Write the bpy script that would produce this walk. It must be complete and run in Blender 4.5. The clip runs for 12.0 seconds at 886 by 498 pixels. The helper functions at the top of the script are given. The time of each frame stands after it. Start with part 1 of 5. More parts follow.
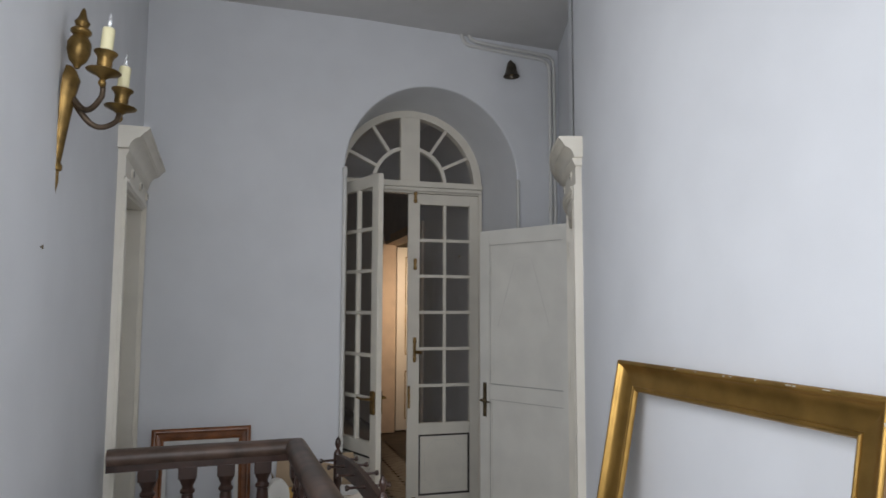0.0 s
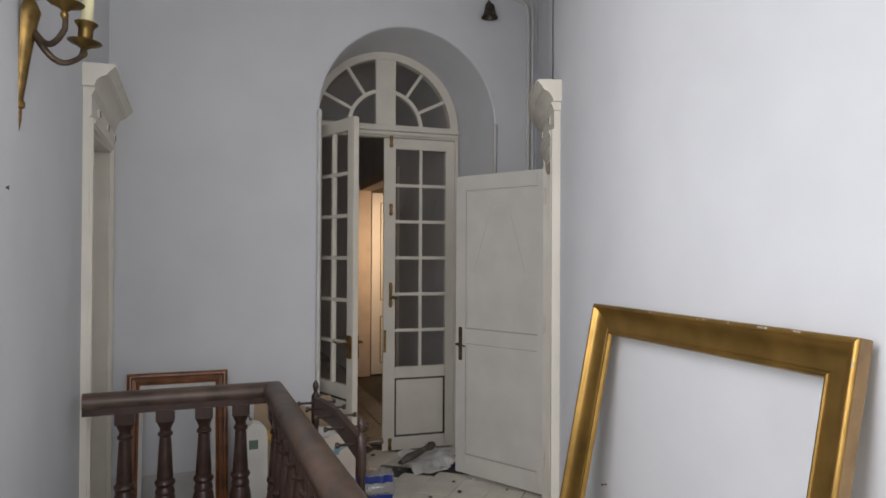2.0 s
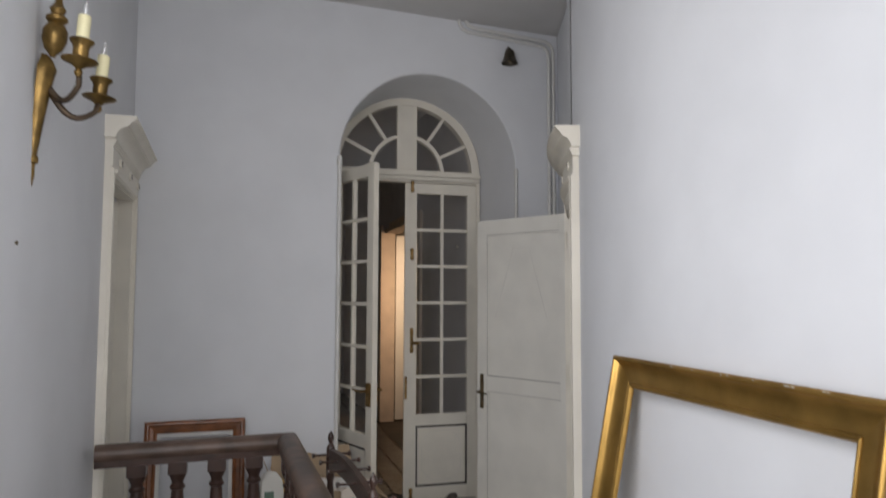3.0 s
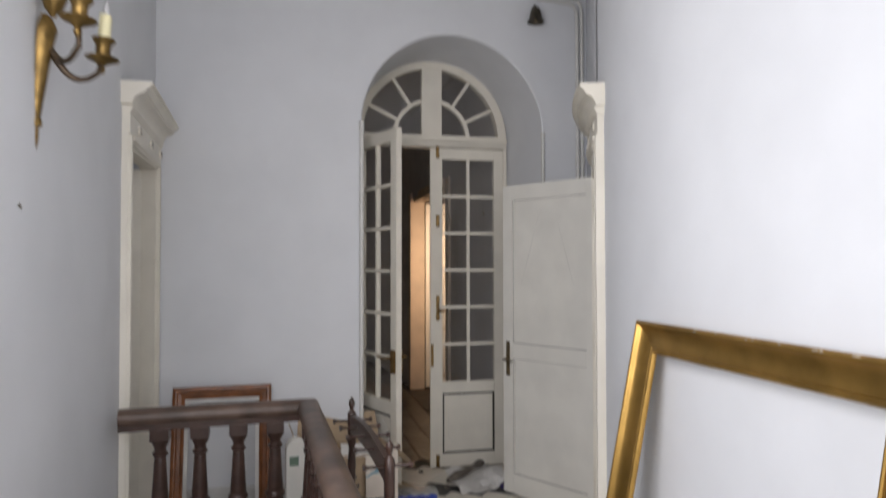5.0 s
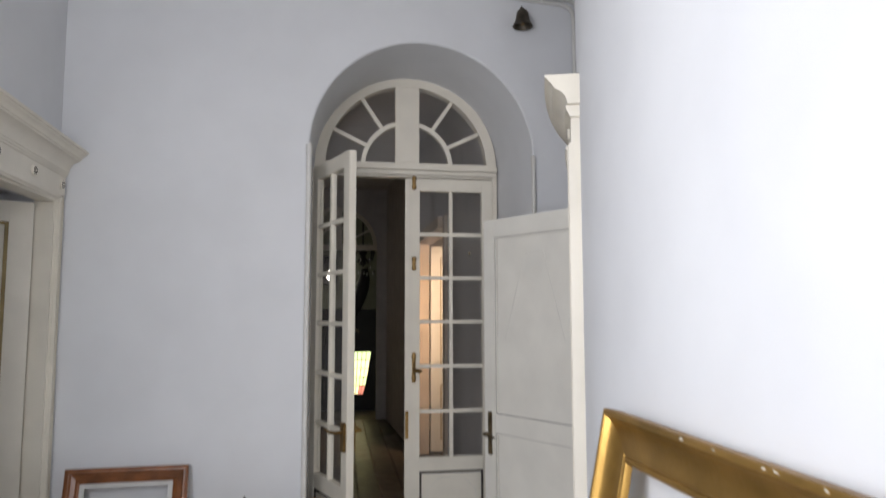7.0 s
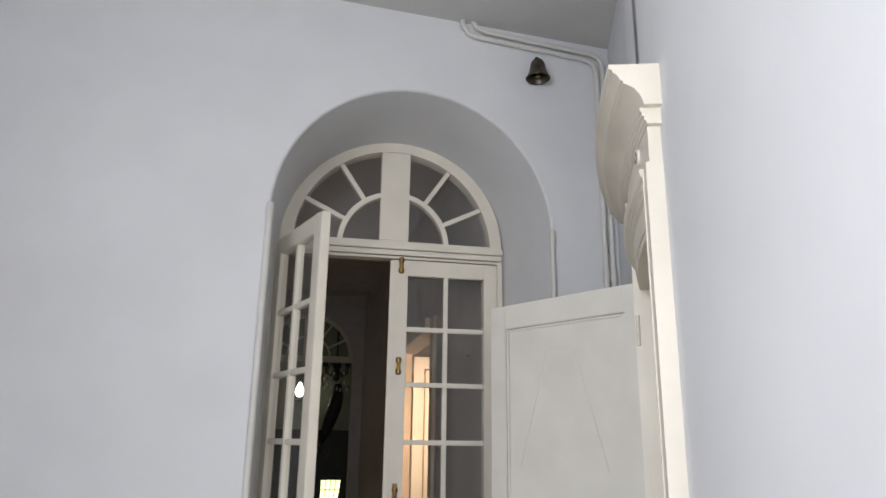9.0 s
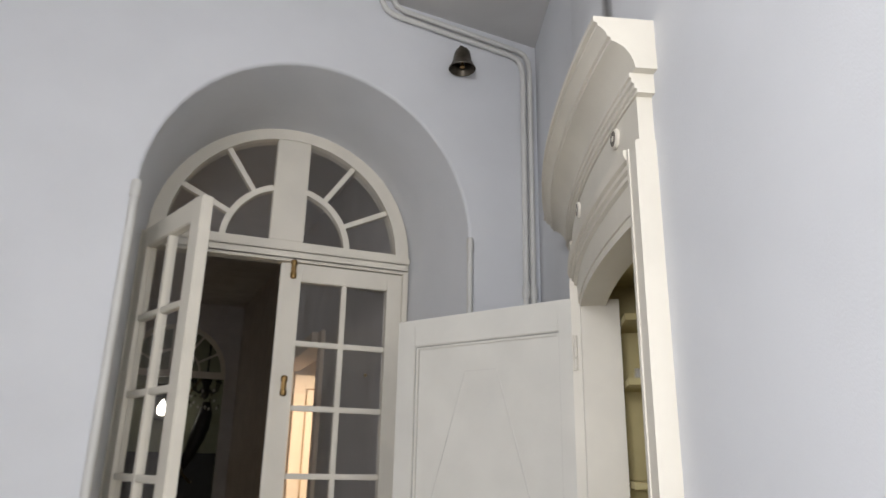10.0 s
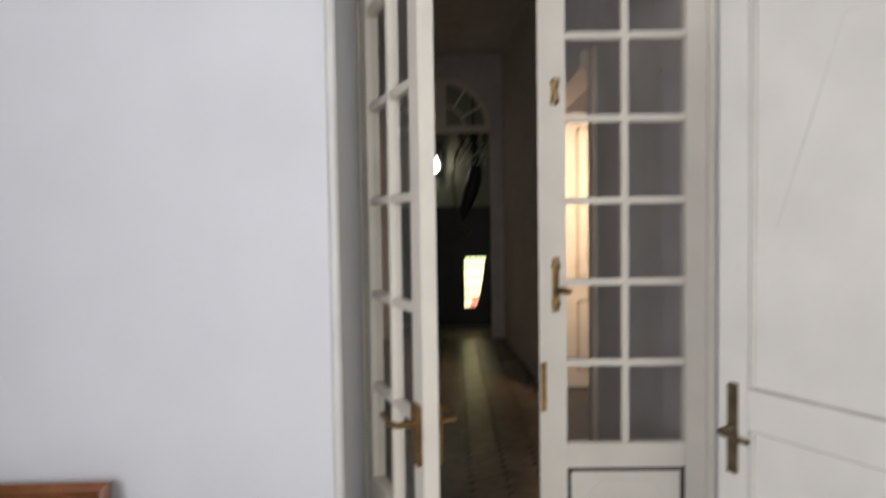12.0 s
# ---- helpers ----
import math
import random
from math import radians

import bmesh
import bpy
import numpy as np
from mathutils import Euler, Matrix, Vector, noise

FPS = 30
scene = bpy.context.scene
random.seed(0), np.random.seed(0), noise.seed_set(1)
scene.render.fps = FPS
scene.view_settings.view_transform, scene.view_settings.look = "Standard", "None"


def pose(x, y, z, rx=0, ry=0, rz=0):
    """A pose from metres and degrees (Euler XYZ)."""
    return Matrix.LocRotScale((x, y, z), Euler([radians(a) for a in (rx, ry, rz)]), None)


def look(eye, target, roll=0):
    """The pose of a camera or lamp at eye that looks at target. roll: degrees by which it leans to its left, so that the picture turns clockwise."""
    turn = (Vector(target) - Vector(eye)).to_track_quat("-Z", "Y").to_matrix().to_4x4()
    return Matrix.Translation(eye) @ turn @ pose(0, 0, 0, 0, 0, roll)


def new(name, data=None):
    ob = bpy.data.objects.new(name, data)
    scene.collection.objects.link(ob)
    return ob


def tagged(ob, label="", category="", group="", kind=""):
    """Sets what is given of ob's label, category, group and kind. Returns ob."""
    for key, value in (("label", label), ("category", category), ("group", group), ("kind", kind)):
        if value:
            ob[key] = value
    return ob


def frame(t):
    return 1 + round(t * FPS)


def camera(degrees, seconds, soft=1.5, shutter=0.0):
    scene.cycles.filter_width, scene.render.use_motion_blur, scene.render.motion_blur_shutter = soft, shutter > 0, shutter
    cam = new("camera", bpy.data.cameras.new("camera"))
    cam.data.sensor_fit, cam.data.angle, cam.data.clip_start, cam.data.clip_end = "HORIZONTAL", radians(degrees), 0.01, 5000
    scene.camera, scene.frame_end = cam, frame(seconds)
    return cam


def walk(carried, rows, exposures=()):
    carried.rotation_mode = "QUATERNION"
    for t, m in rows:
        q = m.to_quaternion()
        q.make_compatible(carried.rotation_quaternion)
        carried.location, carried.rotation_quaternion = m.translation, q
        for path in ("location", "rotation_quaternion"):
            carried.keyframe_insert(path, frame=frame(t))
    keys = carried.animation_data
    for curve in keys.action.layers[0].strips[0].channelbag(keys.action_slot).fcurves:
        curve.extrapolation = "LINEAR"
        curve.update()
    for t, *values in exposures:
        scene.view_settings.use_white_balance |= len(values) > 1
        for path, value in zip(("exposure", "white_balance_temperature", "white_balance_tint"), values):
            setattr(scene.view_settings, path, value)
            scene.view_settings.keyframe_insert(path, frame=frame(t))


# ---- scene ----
cam = camera(65.9, 12.0, shutter=0.5)
PATH = [
    (0, (-1.292, -4.684, 1.536), (-0.742, -2.769, 1.71), 0.2),
    (0.5, (-1.311, -4.688, 1.543), (-0.675, -2.801, 1.735), 0.1),
    (1, (-1.307, -4.694, 1.548), (-0.617, -2.826, 1.74), 0.2),
    (1.5, (-1.317, -4.68, 1.548), (-0.646, -2.799, 1.666), 0.3),
    (2, (-1.302, -4.666, 1.527), (-0.677, -2.766, 1.546), 0.3),
    (2.5, (-1.258, -4.63, 1.541), (-0.632, -2.731, 1.512), 0.1),
    (3, (-1.237, -4.637, 1.566), (-0.693, -2.717, 1.701), 0.2),
    (3.2, (-1.229, -4.64, 1.571), (-0.71, -2.716, 1.743), 0.3),
    (4.8, (-1.203, -4.635, 1.564), (-0.742, -2.693, 1.691), 0.1),
    (5, (-1.147, -4.586, 1.543), (-0.703, -2.637, 1.591), -0.1),
    (5.5, (-1.025, -4.389, 1.508), (-0.587, -2.445, 1.34), -0.2),
    (5.8, (-0.935, -4.284, 1.49), (-0.508, -2.338, 1.315), -0.5),
    (6, (-0.856, -4.192, 1.496), (-0.41, -2.253, 1.295), -0.4),
    (6.5, (-0.652, -4.039, 1.547), (-0.284, -2.073, 1.542), -0.6),
    (7, (-0.543, -3.874, 1.569), (-0.228, -1.907, 1.753), -0.1),
    (7.5, (-0.517, -3.628, 1.579), (-0.234, -1.691, 1.991), 0.4),
    (7.7, (-0.519, -3.544, 1.57), (-0.227, -1.62, 2.033), 0.6),
    (9.3, (-0.474, -2.852, 1.529), (-0.056, -0.982, 2.101), 0.9),
    (9.5, (-0.479, -2.754, 1.561), (0.014, -0.912, 2.163), 0.5),
    (10, (-0.476, -2.58, 1.581), (0.206, -0.796, 2.174), 1.2),
    (10.2, (-0.442, -2.504, 1.597), (0.27, -0.743, 2.224), 1.3),
    (10.5, (-0.397, -2.403, 1.599), (0.296, -0.664, 2.303), 1.5),
    (11, (-0.36, -2.278, 1.581), (0.151, -0.444, 2.192), 1.0),
    (11.5, (-0.334, -2.08, 1.548), (-0.077, -0.115, 1.821), -0.3),
    (11.9, (-0.396, -1.93, 1.44), (-0.357, 0.069, 1.449), -0.4),
    (12, (-0.395, -1.878, 1.449), (-0.418, 0.12, 1.363), -0.8),
]
walk(cam, [(t, look(eye, target, roll)) for t, eye, target, roll in PATH],
     exposures=[(0, -0.56, 6380, 11), (0.5, -0.42, 6500, 14), (1, -0.34, 6560, 14), (2, -0.50, 6640, 13), (3, -0.44, 6620, 13), (4.8, -0.14, 6620, 14), (5.5, 0.02, 6620, 14), (6, 0.16, 6640, 14),
                (6.5, 0.18, 6620, 14), (7, 0.12, 6520, 13), (7.7, 0.2, 6480, 12), (9.5, 0.30, 6580, 12), (10.5, 0.28, 6650, 13), (11.2, 0.3, 6600, 14), (12, 0.52, 6560, 14)])

# ---- world and light ----
world = bpy.data.worlds.new("world")
scene.world = world
world.use_nodes = True
wn = world.node_tree
sky = wn.nodes.new("ShaderNodeTexSky")
sky.sky_type = "NISHITA"
sky.sun_disc = False
sky.sun_elevation, sky.sun_rotation = radians(40), radians(200)
wn.links.new(sky.outputs[0], wn.nodes["Background"].inputs[0])
wn.nodes["Background"].inputs[1].default_value = 0.1


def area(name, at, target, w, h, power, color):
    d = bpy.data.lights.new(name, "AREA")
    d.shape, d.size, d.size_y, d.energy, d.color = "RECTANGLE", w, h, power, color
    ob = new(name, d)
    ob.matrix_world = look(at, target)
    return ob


# Added side light that brightens the bowed wall, set in an unseen opening.
stair = area("stair_fill_light", (-1.76, -3.95, 2.05), (0.3, -1.9, 0.95), 1.0, 1.6, 46, (0.94, 0.965, 1.0))
stair.data.spread = radians(160)
# Added fill from behind the camera path; no window is seen there.
area("back_fill_light", (-0.55, -6.25, 1.95), (-0.7, 0, 1.2), 1.1, 2.1, 36, (0.945, 0.97, 1.0))
warm = area("warm_room_light", (1.25, 2.3, 2.1), (0.70, 3.85, 1.45), 0.5, 0.5, 10, (1.0, 0.70, 0.44))
warm.data.spread = radians(85)


# ---- helpers ----
def material(name, color, rough=0.6, metal=0.0, vary=0.06, scale=6.0, bump=0.05, fine=90.0, dirt=None, spec=0.5):
    m = bpy.data.materials.new(name)
    m.use_nodes = True
    nt = m.node_tree
    b = nt.nodes["Principled BSDF"]
    b.inputs["Roughness"].default_value = rough
    b.inputs["Metallic"].default_value = metal
    b.inputs["Specular IOR Level"].default_value = spec
    tc = nt.nodes.new("ShaderNodeTexCoord")
    n1 = nt.nodes.new("ShaderNodeTexNoise")
    n1.inputs["Scale"].default_value, n1.inputs["Detail"].default_value = scale, 6
    n2 = nt.nodes.new("ShaderNodeTexNoise")
    n2.inputs["Scale"].default_value, n2.inputs["Detail"].default_value = fine, 4
    for n in (n1, n2):
        nt.links.new(tc.outputs["Object"], n.inputs["Vector"])
    ramp = nt.nodes.new("ShaderNodeValToRGB")
    lo = [c * (1 - vary * 2) for c in color] if dirt is None else dirt
    hi = [min(1, c * (1 + vary)) for c in color]
    ramp.color_ramp.elements[0].position, ramp.color_ramp.elements[1].position = 0.32, 0.62
    ramp.color_ramp.elements[0].color, ramp.color_ramp.elements[1].color = (*lo, 1), (*hi, 1)
    nt.links.new(n1.outputs["Fac"], ramp.inputs[0])
    nt.links.new(ramp.outputs[0], b.inputs["Base Color"])
    if bump:
        bp = nt.nodes.new("ShaderNodeBump")
        bp.inputs["Strength"].default_value, bp.inputs["Distance"].default_value = bump, 0.01
        nt.links.new(n2.outputs["Fac"], bp.inputs["Height"])
        nt.links.new(bp.outputs[0], b.inputs["Normal"])
    return m


def box(bm, x0, x1, y0, y1, z0, z1, m=None):
    vs = [bm.verts.new((x, y, z)) for x in (x0, x1) for y in (y0, y1) for z in (z0, z1)]
    for q in ((0, 1, 3, 2), (4, 6, 7, 5), (0, 4, 5, 1), (2, 3, 7, 6), (0, 2, 6, 4), (1, 5, 7, 3)):
        bm.faces.new([vs[i] for i in q])
    if m is not None:
        for v in vs:
            v.co = m @ v.co
    return vs


def lathe(bm, profile, at=(0, 0, 0), seg=16, m=None):
    """A turned body: profile rows of radius, height."""
    rings = []
    for r, z in profile:
        ring = []
        for i in range(seg):
            a = 2 * math.pi * i / seg
            p = Vector((at[0] + r * math.cos(a), at[1] + r * math.sin(a), at[2] + z))
            ring.append(bm.verts.new(m @ p if m is not None else p))
        rings.append(ring)
    for a, b in zip(rings, rings[1:]):
        for i in range(seg):
            bm.faces.new((a[i], a[(i + 1) % seg], b[(i + 1) % seg], b[i]))
    bm.faces.new(rings[0][::-1])
    bm.faces.new(rings[-1])


def sweep(bm, profile, frames, closed=False, caps=True):
    """Carries a closed 2D profile along frames of (origin, u, v)."""
    rings = [[bm.verts.new(Vector(o) + Vector(u) * a + Vector(v) * b) for a, b in profile] for o, u, v in frames]
    n = len(profile)
    pairs = list(zip(rings, rings[1:])) + ([(rings[-1], rings[0])] if closed else [])
    for a, b in pairs:
        for i in range(n):
            bm.faces.new((a[i], a[(i + 1) % n], b[(i + 1) % n], b[i]))
    if caps and not closed:
        bm.faces.new(rings[0][::-1])
        bm.faces.new(rings[-1])


def tube(bm, pts, r, seg=8, closed=False):
    """A round rod along points; r may be a list."""
    pts = [Vector(p) for p in pts]
    frames, side = [], None
    for i, p in enumerate(pts):
        a, b = pts[max(i - 1, 0)], pts[min(i + 1, len(pts) - 1)]
        d = (b - a).normalized()
        if side is None:
            side = d.orthogonal().normalized()
        side = (side - d * side.dot(d)).normalized()
        k = r[i] if isinstance(r, (list, tuple)) else r
        frames.append((p, side * k, d.cross(side) * k))
    prof = [(math.cos(2 * math.pi * i / seg), math.sin(2 * math.pi * i / seg)) for i in range(seg)]
    sweep(bm, prof, frames, closed)


def finish(bm, name, mat, smooth=False, bevel=0.0):
    bmesh.ops.remove_doubles(bm, verts=bm.verts, dist=1e-5)
    bmesh.ops.recalc_face_normals(bm, faces=bm.faces)
    if bevel:
        es = [e for e in bm.edges if len(e.link_faces) == 2 and e.calc_face_angle(0) > 0.6]
        bmesh.ops.bevel(bm, geom=es, offset=bevel, segments=2, affect="EDGES", clamp_overlap=True)
    me = bpy.data.meshes.new(name)
    bm.to_mesh(me)
    bm.free()
    me.materials.append(mat)
    if smooth:
        me.polygons.foreach_set("use_smooth", [True] * len(me.polygons))
        me.set_sharp_from_angle(angle=radians(38))
    return me


def part(name, bm, mat, parent, label="", smooth=False, bevel=0.0):
    ob = new(name, finish(bm, name, mat, smooth, bevel))
    ob.parent = parent
    if label:
        tagged(ob, label)
    return ob


def thing(name, label, category, at=(0, 0, 0), rz=0.0, group="", kind=""):
    ob = new(name)
    ob.matrix_world = pose(*at, 0, 0, rz)
    ob.empty_display_size = 0.1
    return tagged(ob, label, category, group, kind)


def solid(name, bm, mat, label, category, kind="structure", smooth=False, bevel=0.0):
    return tagged(new(name, finish(bm, name, mat, smooth, bevel)), label, category, kind=kind)


# ---- materials ----
WALL = material("wall_paint", (0.72, 0.73, 0.75), 0.85, vary=0.02, scale=2.5, bump=0.06, fine=220)


def woven_relief(m, band, rib, strength):
    """Fine herringbone ribs of a textured wall covering: bands with ribs slanting to and fro."""
    nt = m.node_tree
    bp = [n for n in nt.nodes if n.type == "BUMP"][0]
    tc = [n for n in nt.nodes if n.type == "TEX_COORD"][0]
    sep = nt.nodes.new("ShaderNodeSeparateXYZ")
    nt.links.new(tc.outputs["Object"], sep.inputs[0])

    def calc(op, a, b):
        n = nt.nodes.new("ShaderNodeMath")
        n.operation = op
        for k, v in enumerate((a, b)):
            if isinstance(v, (int, float)):
                n.inputs[k].default_value = v
            elif v is not None:
                nt.links.new(v, n.inputs[k])
        return n.outputs[0]
    u = calc("ADD", sep.outputs["X"], sep.outputs["Y"])
    zig = calc("MULTIPLY", calc("PINGPONG", u, band), 1.7)
    v = calc("MULTIPLY", calc("ADD", sep.outputs["Z"], zig), 6.2832 / rib)
    w = calc("SINE", v, None)
    b2 = nt.nodes.new("ShaderNodeBump")
    b2.inputs["Strength"].default_value, b2.inputs["Distance"].default_value = strength, 0.0015
    nt.links.new(w, b2.inputs["Height"])
    nt.links.new(bp.outputs[0], b2.inputs["Normal"])
    nt.links.new(b2.outputs[0], nt.nodes["Principled BSDF"].inputs["Normal"])


woven_relief(WALL, 0.04, 0.008, 0.10)
CEIL = material("ceiling_paint", (0.62, 0.61, 0.60), 0.9, vary=0.03, scale=2.0, bump=0.05)
CREAM = material("cream_paint", (0.78, 0.735, 0.64), 0.45, vary=0.03, scale=5, bump=0.03)
WHITE = material("white_paint", (0.80, 0.78, 0.72), 0.4, vary=0.03, scale=4, bump=0.03)
DARKWOOD = material("dark_wood", (0.050, 0.026, 0.019), 0.34, vary=0.2, scale=14, bump=0.08)
GOLD = material("gilt", (0.38, 0.225, 0.06), 0.36, 0.85, vary=0.12, scale=9, bump=0.05)
OAK = material("picture_wood", (0.22, 0.08, 0.028), 0.28, vary=0.2, scale=12, bump=0.05)
MARBLE = material("marble", (0.66, 0.63, 0.56), 0.35, vary=0.06, scale=4, bump=0.02)
HALLWALL = material("hall_paint", (0.62, 0.60, 0.59), 0.85, vary=0.04)
ROSESHADE = material("rosette_shade", (0.20, 0.18, 0.15), 0.9, vary=0.15)
CUPB = material("cupboard_paint", (0.56, 0.48, 0.25), 0.8, vary=0.06)
BRASS = material("brass", (0.30, 0.19, 0.075), 0.38, 0.85, vary=0.2, scale=20)
def emit(name, color, power):
    m = bpy.data.materials.new(name)
    m.use_nodes = True
    b = m.node_tree.nodes["Principled BSDF"]
    b.inputs["Base Color"].default_value = (*color, 1)
    b.inputs["Emission Color"].default_value = (*color, 1)
    b.inputs["Emission Strength"].default_value = power
    return m


def random_tone(m, amount):
    """Shifts a material's brightness from piece to piece."""
    nt = m.node_tree
    b = nt.nodes["Principled BSDF"]
    src = b.inputs["Base Color"].links[0].from_socket
    info = nt.nodes.new("ShaderNodeObjectInfo")
    geo = nt.nodes.new("ShaderNodeNewGeometry")
    # the grain runs on from piece to piece instead of repeating in each
    for n in [k for k in nt.nodes if k.bl_idname == "ShaderNodeTexNoise"]:
        nt.links.new(geo.outputs["Position"], n.inputs["Vector"])
    add = nt.nodes.new("ShaderNodeMath")
    add.operation = "ADD"
    nt.links.new(info.outputs["Random"], add.inputs[0])
    nt.links.new(geo.outputs["Random Per Island"], add.inputs[1])
    mr = nt.nodes.new("ShaderNodeMapRange")
    mr.inputs["From Max"].default_value = 2.0
    mr.inputs["To Min"].default_value, mr.inputs["To Max"].default_value = 1 - amount, 1 + amount
    nt.links.new(add.outputs[0], mr.inputs["Value"])
    hsv = nt.nodes.new("ShaderNodeHueSaturation")
    nt.links.new(src, hsv.inputs["Color"])
    nt.links.new(mr.outputs[0], hsv.inputs["Value"])
    nt.links.new(hsv.outputs[0], b.inputs["Base Color"])
    return m


GROUT = material("grout", (0.24, 0.21, 0.18), 0.9, vary=0.1)
TILEMAT = random_tone(material("marble_tile", (0.83, 0.78, 0.685), 0.42, vary=0.06, scale=4, bump=0.015, fine=40), 0.07)
TILEDARK = material("black_tile", (0.05, 0.048, 0.045), 0.5, vary=0.2, scale=8)
HALLFLOOR = material("hall_floor", (0.10, 0.08, 0.06), 0.6, vary=0.15)
PARQUET = random_tone(material("parquet", (0.15, 0.125, 0.10), 0.35, vary=0.15, scale=10), 0.35)
GREENWALL = material("green_wall", (0.30, 0.31, 0.22), 0.8, vary=0.05)
BLACKWOOD = material("black_wood", (0.012, 0.011, 0.01), 0.5, vary=0.2)
WARMWALL = material("warm_wall", (0.72, 0.62, 0.48), 0.8, vary=0.05)
JAMBPEACH = material("jamb_peach_light", (0.68, 0.56, 0.44), 0.6, vary=0.05)
DARKLINE = material("dark_moulding", (0.07, 0.06, 0.05), 0.6, vary=0.2)
OCHRELINE = material("ochre_moulding", (0.33, 0.24, 0.10), 0.55, vary=0.15)
PANELSHADE = material("panel_edge_shade", (0.44, 0.42, 0.39), 0.7, vary=0.1)
FAINT = material("faint_score", (0.69, 0.67, 0.62), 0.7, vary=0.08)
IRON = material("dark_bronze", (0.20, 0.155, 0.095), 0.4, 0.7, vary=0.2, scale=20)
BASE = material("baseboard_paint", (0.58, 0.57, 0.55), 0.6, vary=0.05)
RAILWOOD = material("rail_wood", (0.095, 0.060, 0.043), 0.42, vary=0.25, scale=9, bump=0.06)
OCHRE = material("ochre_bole", (0.25, 0.155, 0.07), 0.6, vary=0.15, scale=14)
GESSO = material("gesso", (0.56, 0.50, 0.40), 0.8, vary=0.1)
PALE = material("pale_slip", (0.66, 0.65, 0.62), 0.7)
CARD = material("cardboard", (0.42, 0.31, 0.20), 0.85, vary=0.07)
CARDDARK = material("cardboard_label", (0.24, 0.18, 0.13), 0.8, vary=0.07)
CARDPALE = material("pale_cardboard", (0.74, 0.66, 0.57), 0.8, vary=0.04)
PRINTBLUE = material("blue_print", (0.22, 0.38, 0.45), 0.7, vary=0.1)
INK = material("marker_ink", (0.04, 0.04, 0.05), 0.7)
YELLOW = material("yellow_paper", (0.70, 0.42, 0.08), 0.6, vary=0.06)
PAPER = material("white_paper", (0.80, 0.78, 0.75), 0.75, vary=0.05)
PURPLE = material("purple_cloth", (0.045, 0.03, 0.12), 0.8, vary=0.15)
BLUE = material("blue_film", (0.02, 0.05, 0.32), 0.3, vary=0.1)
DUSTBROWN = material("dusty_brown", (0.14, 0.12, 0.10), 0.85, vary=0.25, scale=20)
GREENLCD = material("green_display", (0.16, 0.24, 0.18), 0.4)
BRONZE = material("bell_bronze", (0.10, 0.085, 0.065), 0.42, 0.7, vary=0.25, scale=25)
PIPE = material("pipe_paint", (0.66, 0.65, 0.62), 0.5, vary=0.03)
SCBRASS = material("gilt_bronze", (0.20, 0.125, 0.04), 0.40, 0.85, vary=0.25, scale=22)
SCDARK = material("dark_gilt", (0.085, 0.06, 0.04), 0.45, 0.7, vary=0.25, scale=22)
IVORY = material("ivory", (0.74, 0.68, 0.42), 0.5, vary=0.04)
GLOWA, GLOWB, GLOWC = emit("glow_yellow", (1.0, 0.88, 0.45), 1.9), emit("glow_green", (0.78, 0.95, 0.45), 1.6), emit("glow_red", (0.9, 0.3, 0.2), 1.3)
GLOWW = emit("glow_white", (1.0, 0.95, 0.85), 9.0)


def sheer(name, gloss, dust, tint):
    """Thin clear sheet: mostly see-through, with gloss and a little dust."""
    m = bpy.data.materials.new(name)
    m.use_nodes = True
    nt = m.node_tree
    out = nt.nodes["Material Output"]
    tr, gl, df = nt.nodes.new("ShaderNodeBsdfTransparent"), nt.nodes.new("ShaderNodeBsdfGlossy"), nt.nodes.new("ShaderNodeBsdfDiffuse")
    gl.inputs["Roughness"].default_value = 0.03
    df.inputs["Color"].default_value = (*tint, 1)
    a, b = nt.nodes.new("ShaderNodeMixShader"), nt.nodes.new("ShaderNodeMixShader")
    ns = nt.nodes.new("ShaderNodeTexNoise")
    ns.inputs["Scale"].default_value = 5
    mr = nt.nodes.new("ShaderNodeMapRange")
    mr.inputs["To Min"].default_value, mr.inputs["To Max"].default_value = dust * 0.6, dust * 1.4
    nt.links.new(ns.outputs["Fac"], mr.inputs["Value"])
    nt.links.new(mr.outputs[0], a.inputs[0])
    nt.links.new(tr.outputs[0], a.inputs[1])
    nt.links.new(df.outputs[0], a.inputs[2])
    b.inputs[0].default_value = gloss
    nt.links.new(a.outputs[0], b.inputs[1])
    nt.links.new(gl.outputs[0], b.inputs[2])
    nt.links.new(b.outputs[0], out.inputs["Surface"])
    return m


GLASS = sheer("glass", 0.05, 0.05, (0.5, 0.47, 0.45))
BULB = sheer("bulb_glass", 0.25, 0.12, (0.9, 0.9, 0.88))
PLASTIC = sheer("clear_plastic", 0.28, 0.3, (0.68, 0.72, 0.76))

# ---- plan ----
FAR = -0.07          # landing side of the arched wall
SKEW = 0.08          # the arched wall is not square to the glazed door
DOORY = 0.50         # plane of the glazed door
CEILZ = 3.56
RX, RY0, RR = 3.56, -2.6, 3.4   # convex wall: centre and radius
RARC = -0.72         # where the curve ends


def far_y(x):
    return FAR + SKEW * (max(x, -0.70) - 0.6)


def right_x(y):
    """Face of the bowed wall at y."""
    if y < RY0:
        return RX - RR
    if y <= RARC:
        return RX - math.sqrt(RR * RR - (y - RY0) ** 2)
    a = RX - math.sqrt(RR * RR - (RARC - RY0) ** 2)
    return a + (y - RARC) / (FAR - RARC) * (0.94 - a)


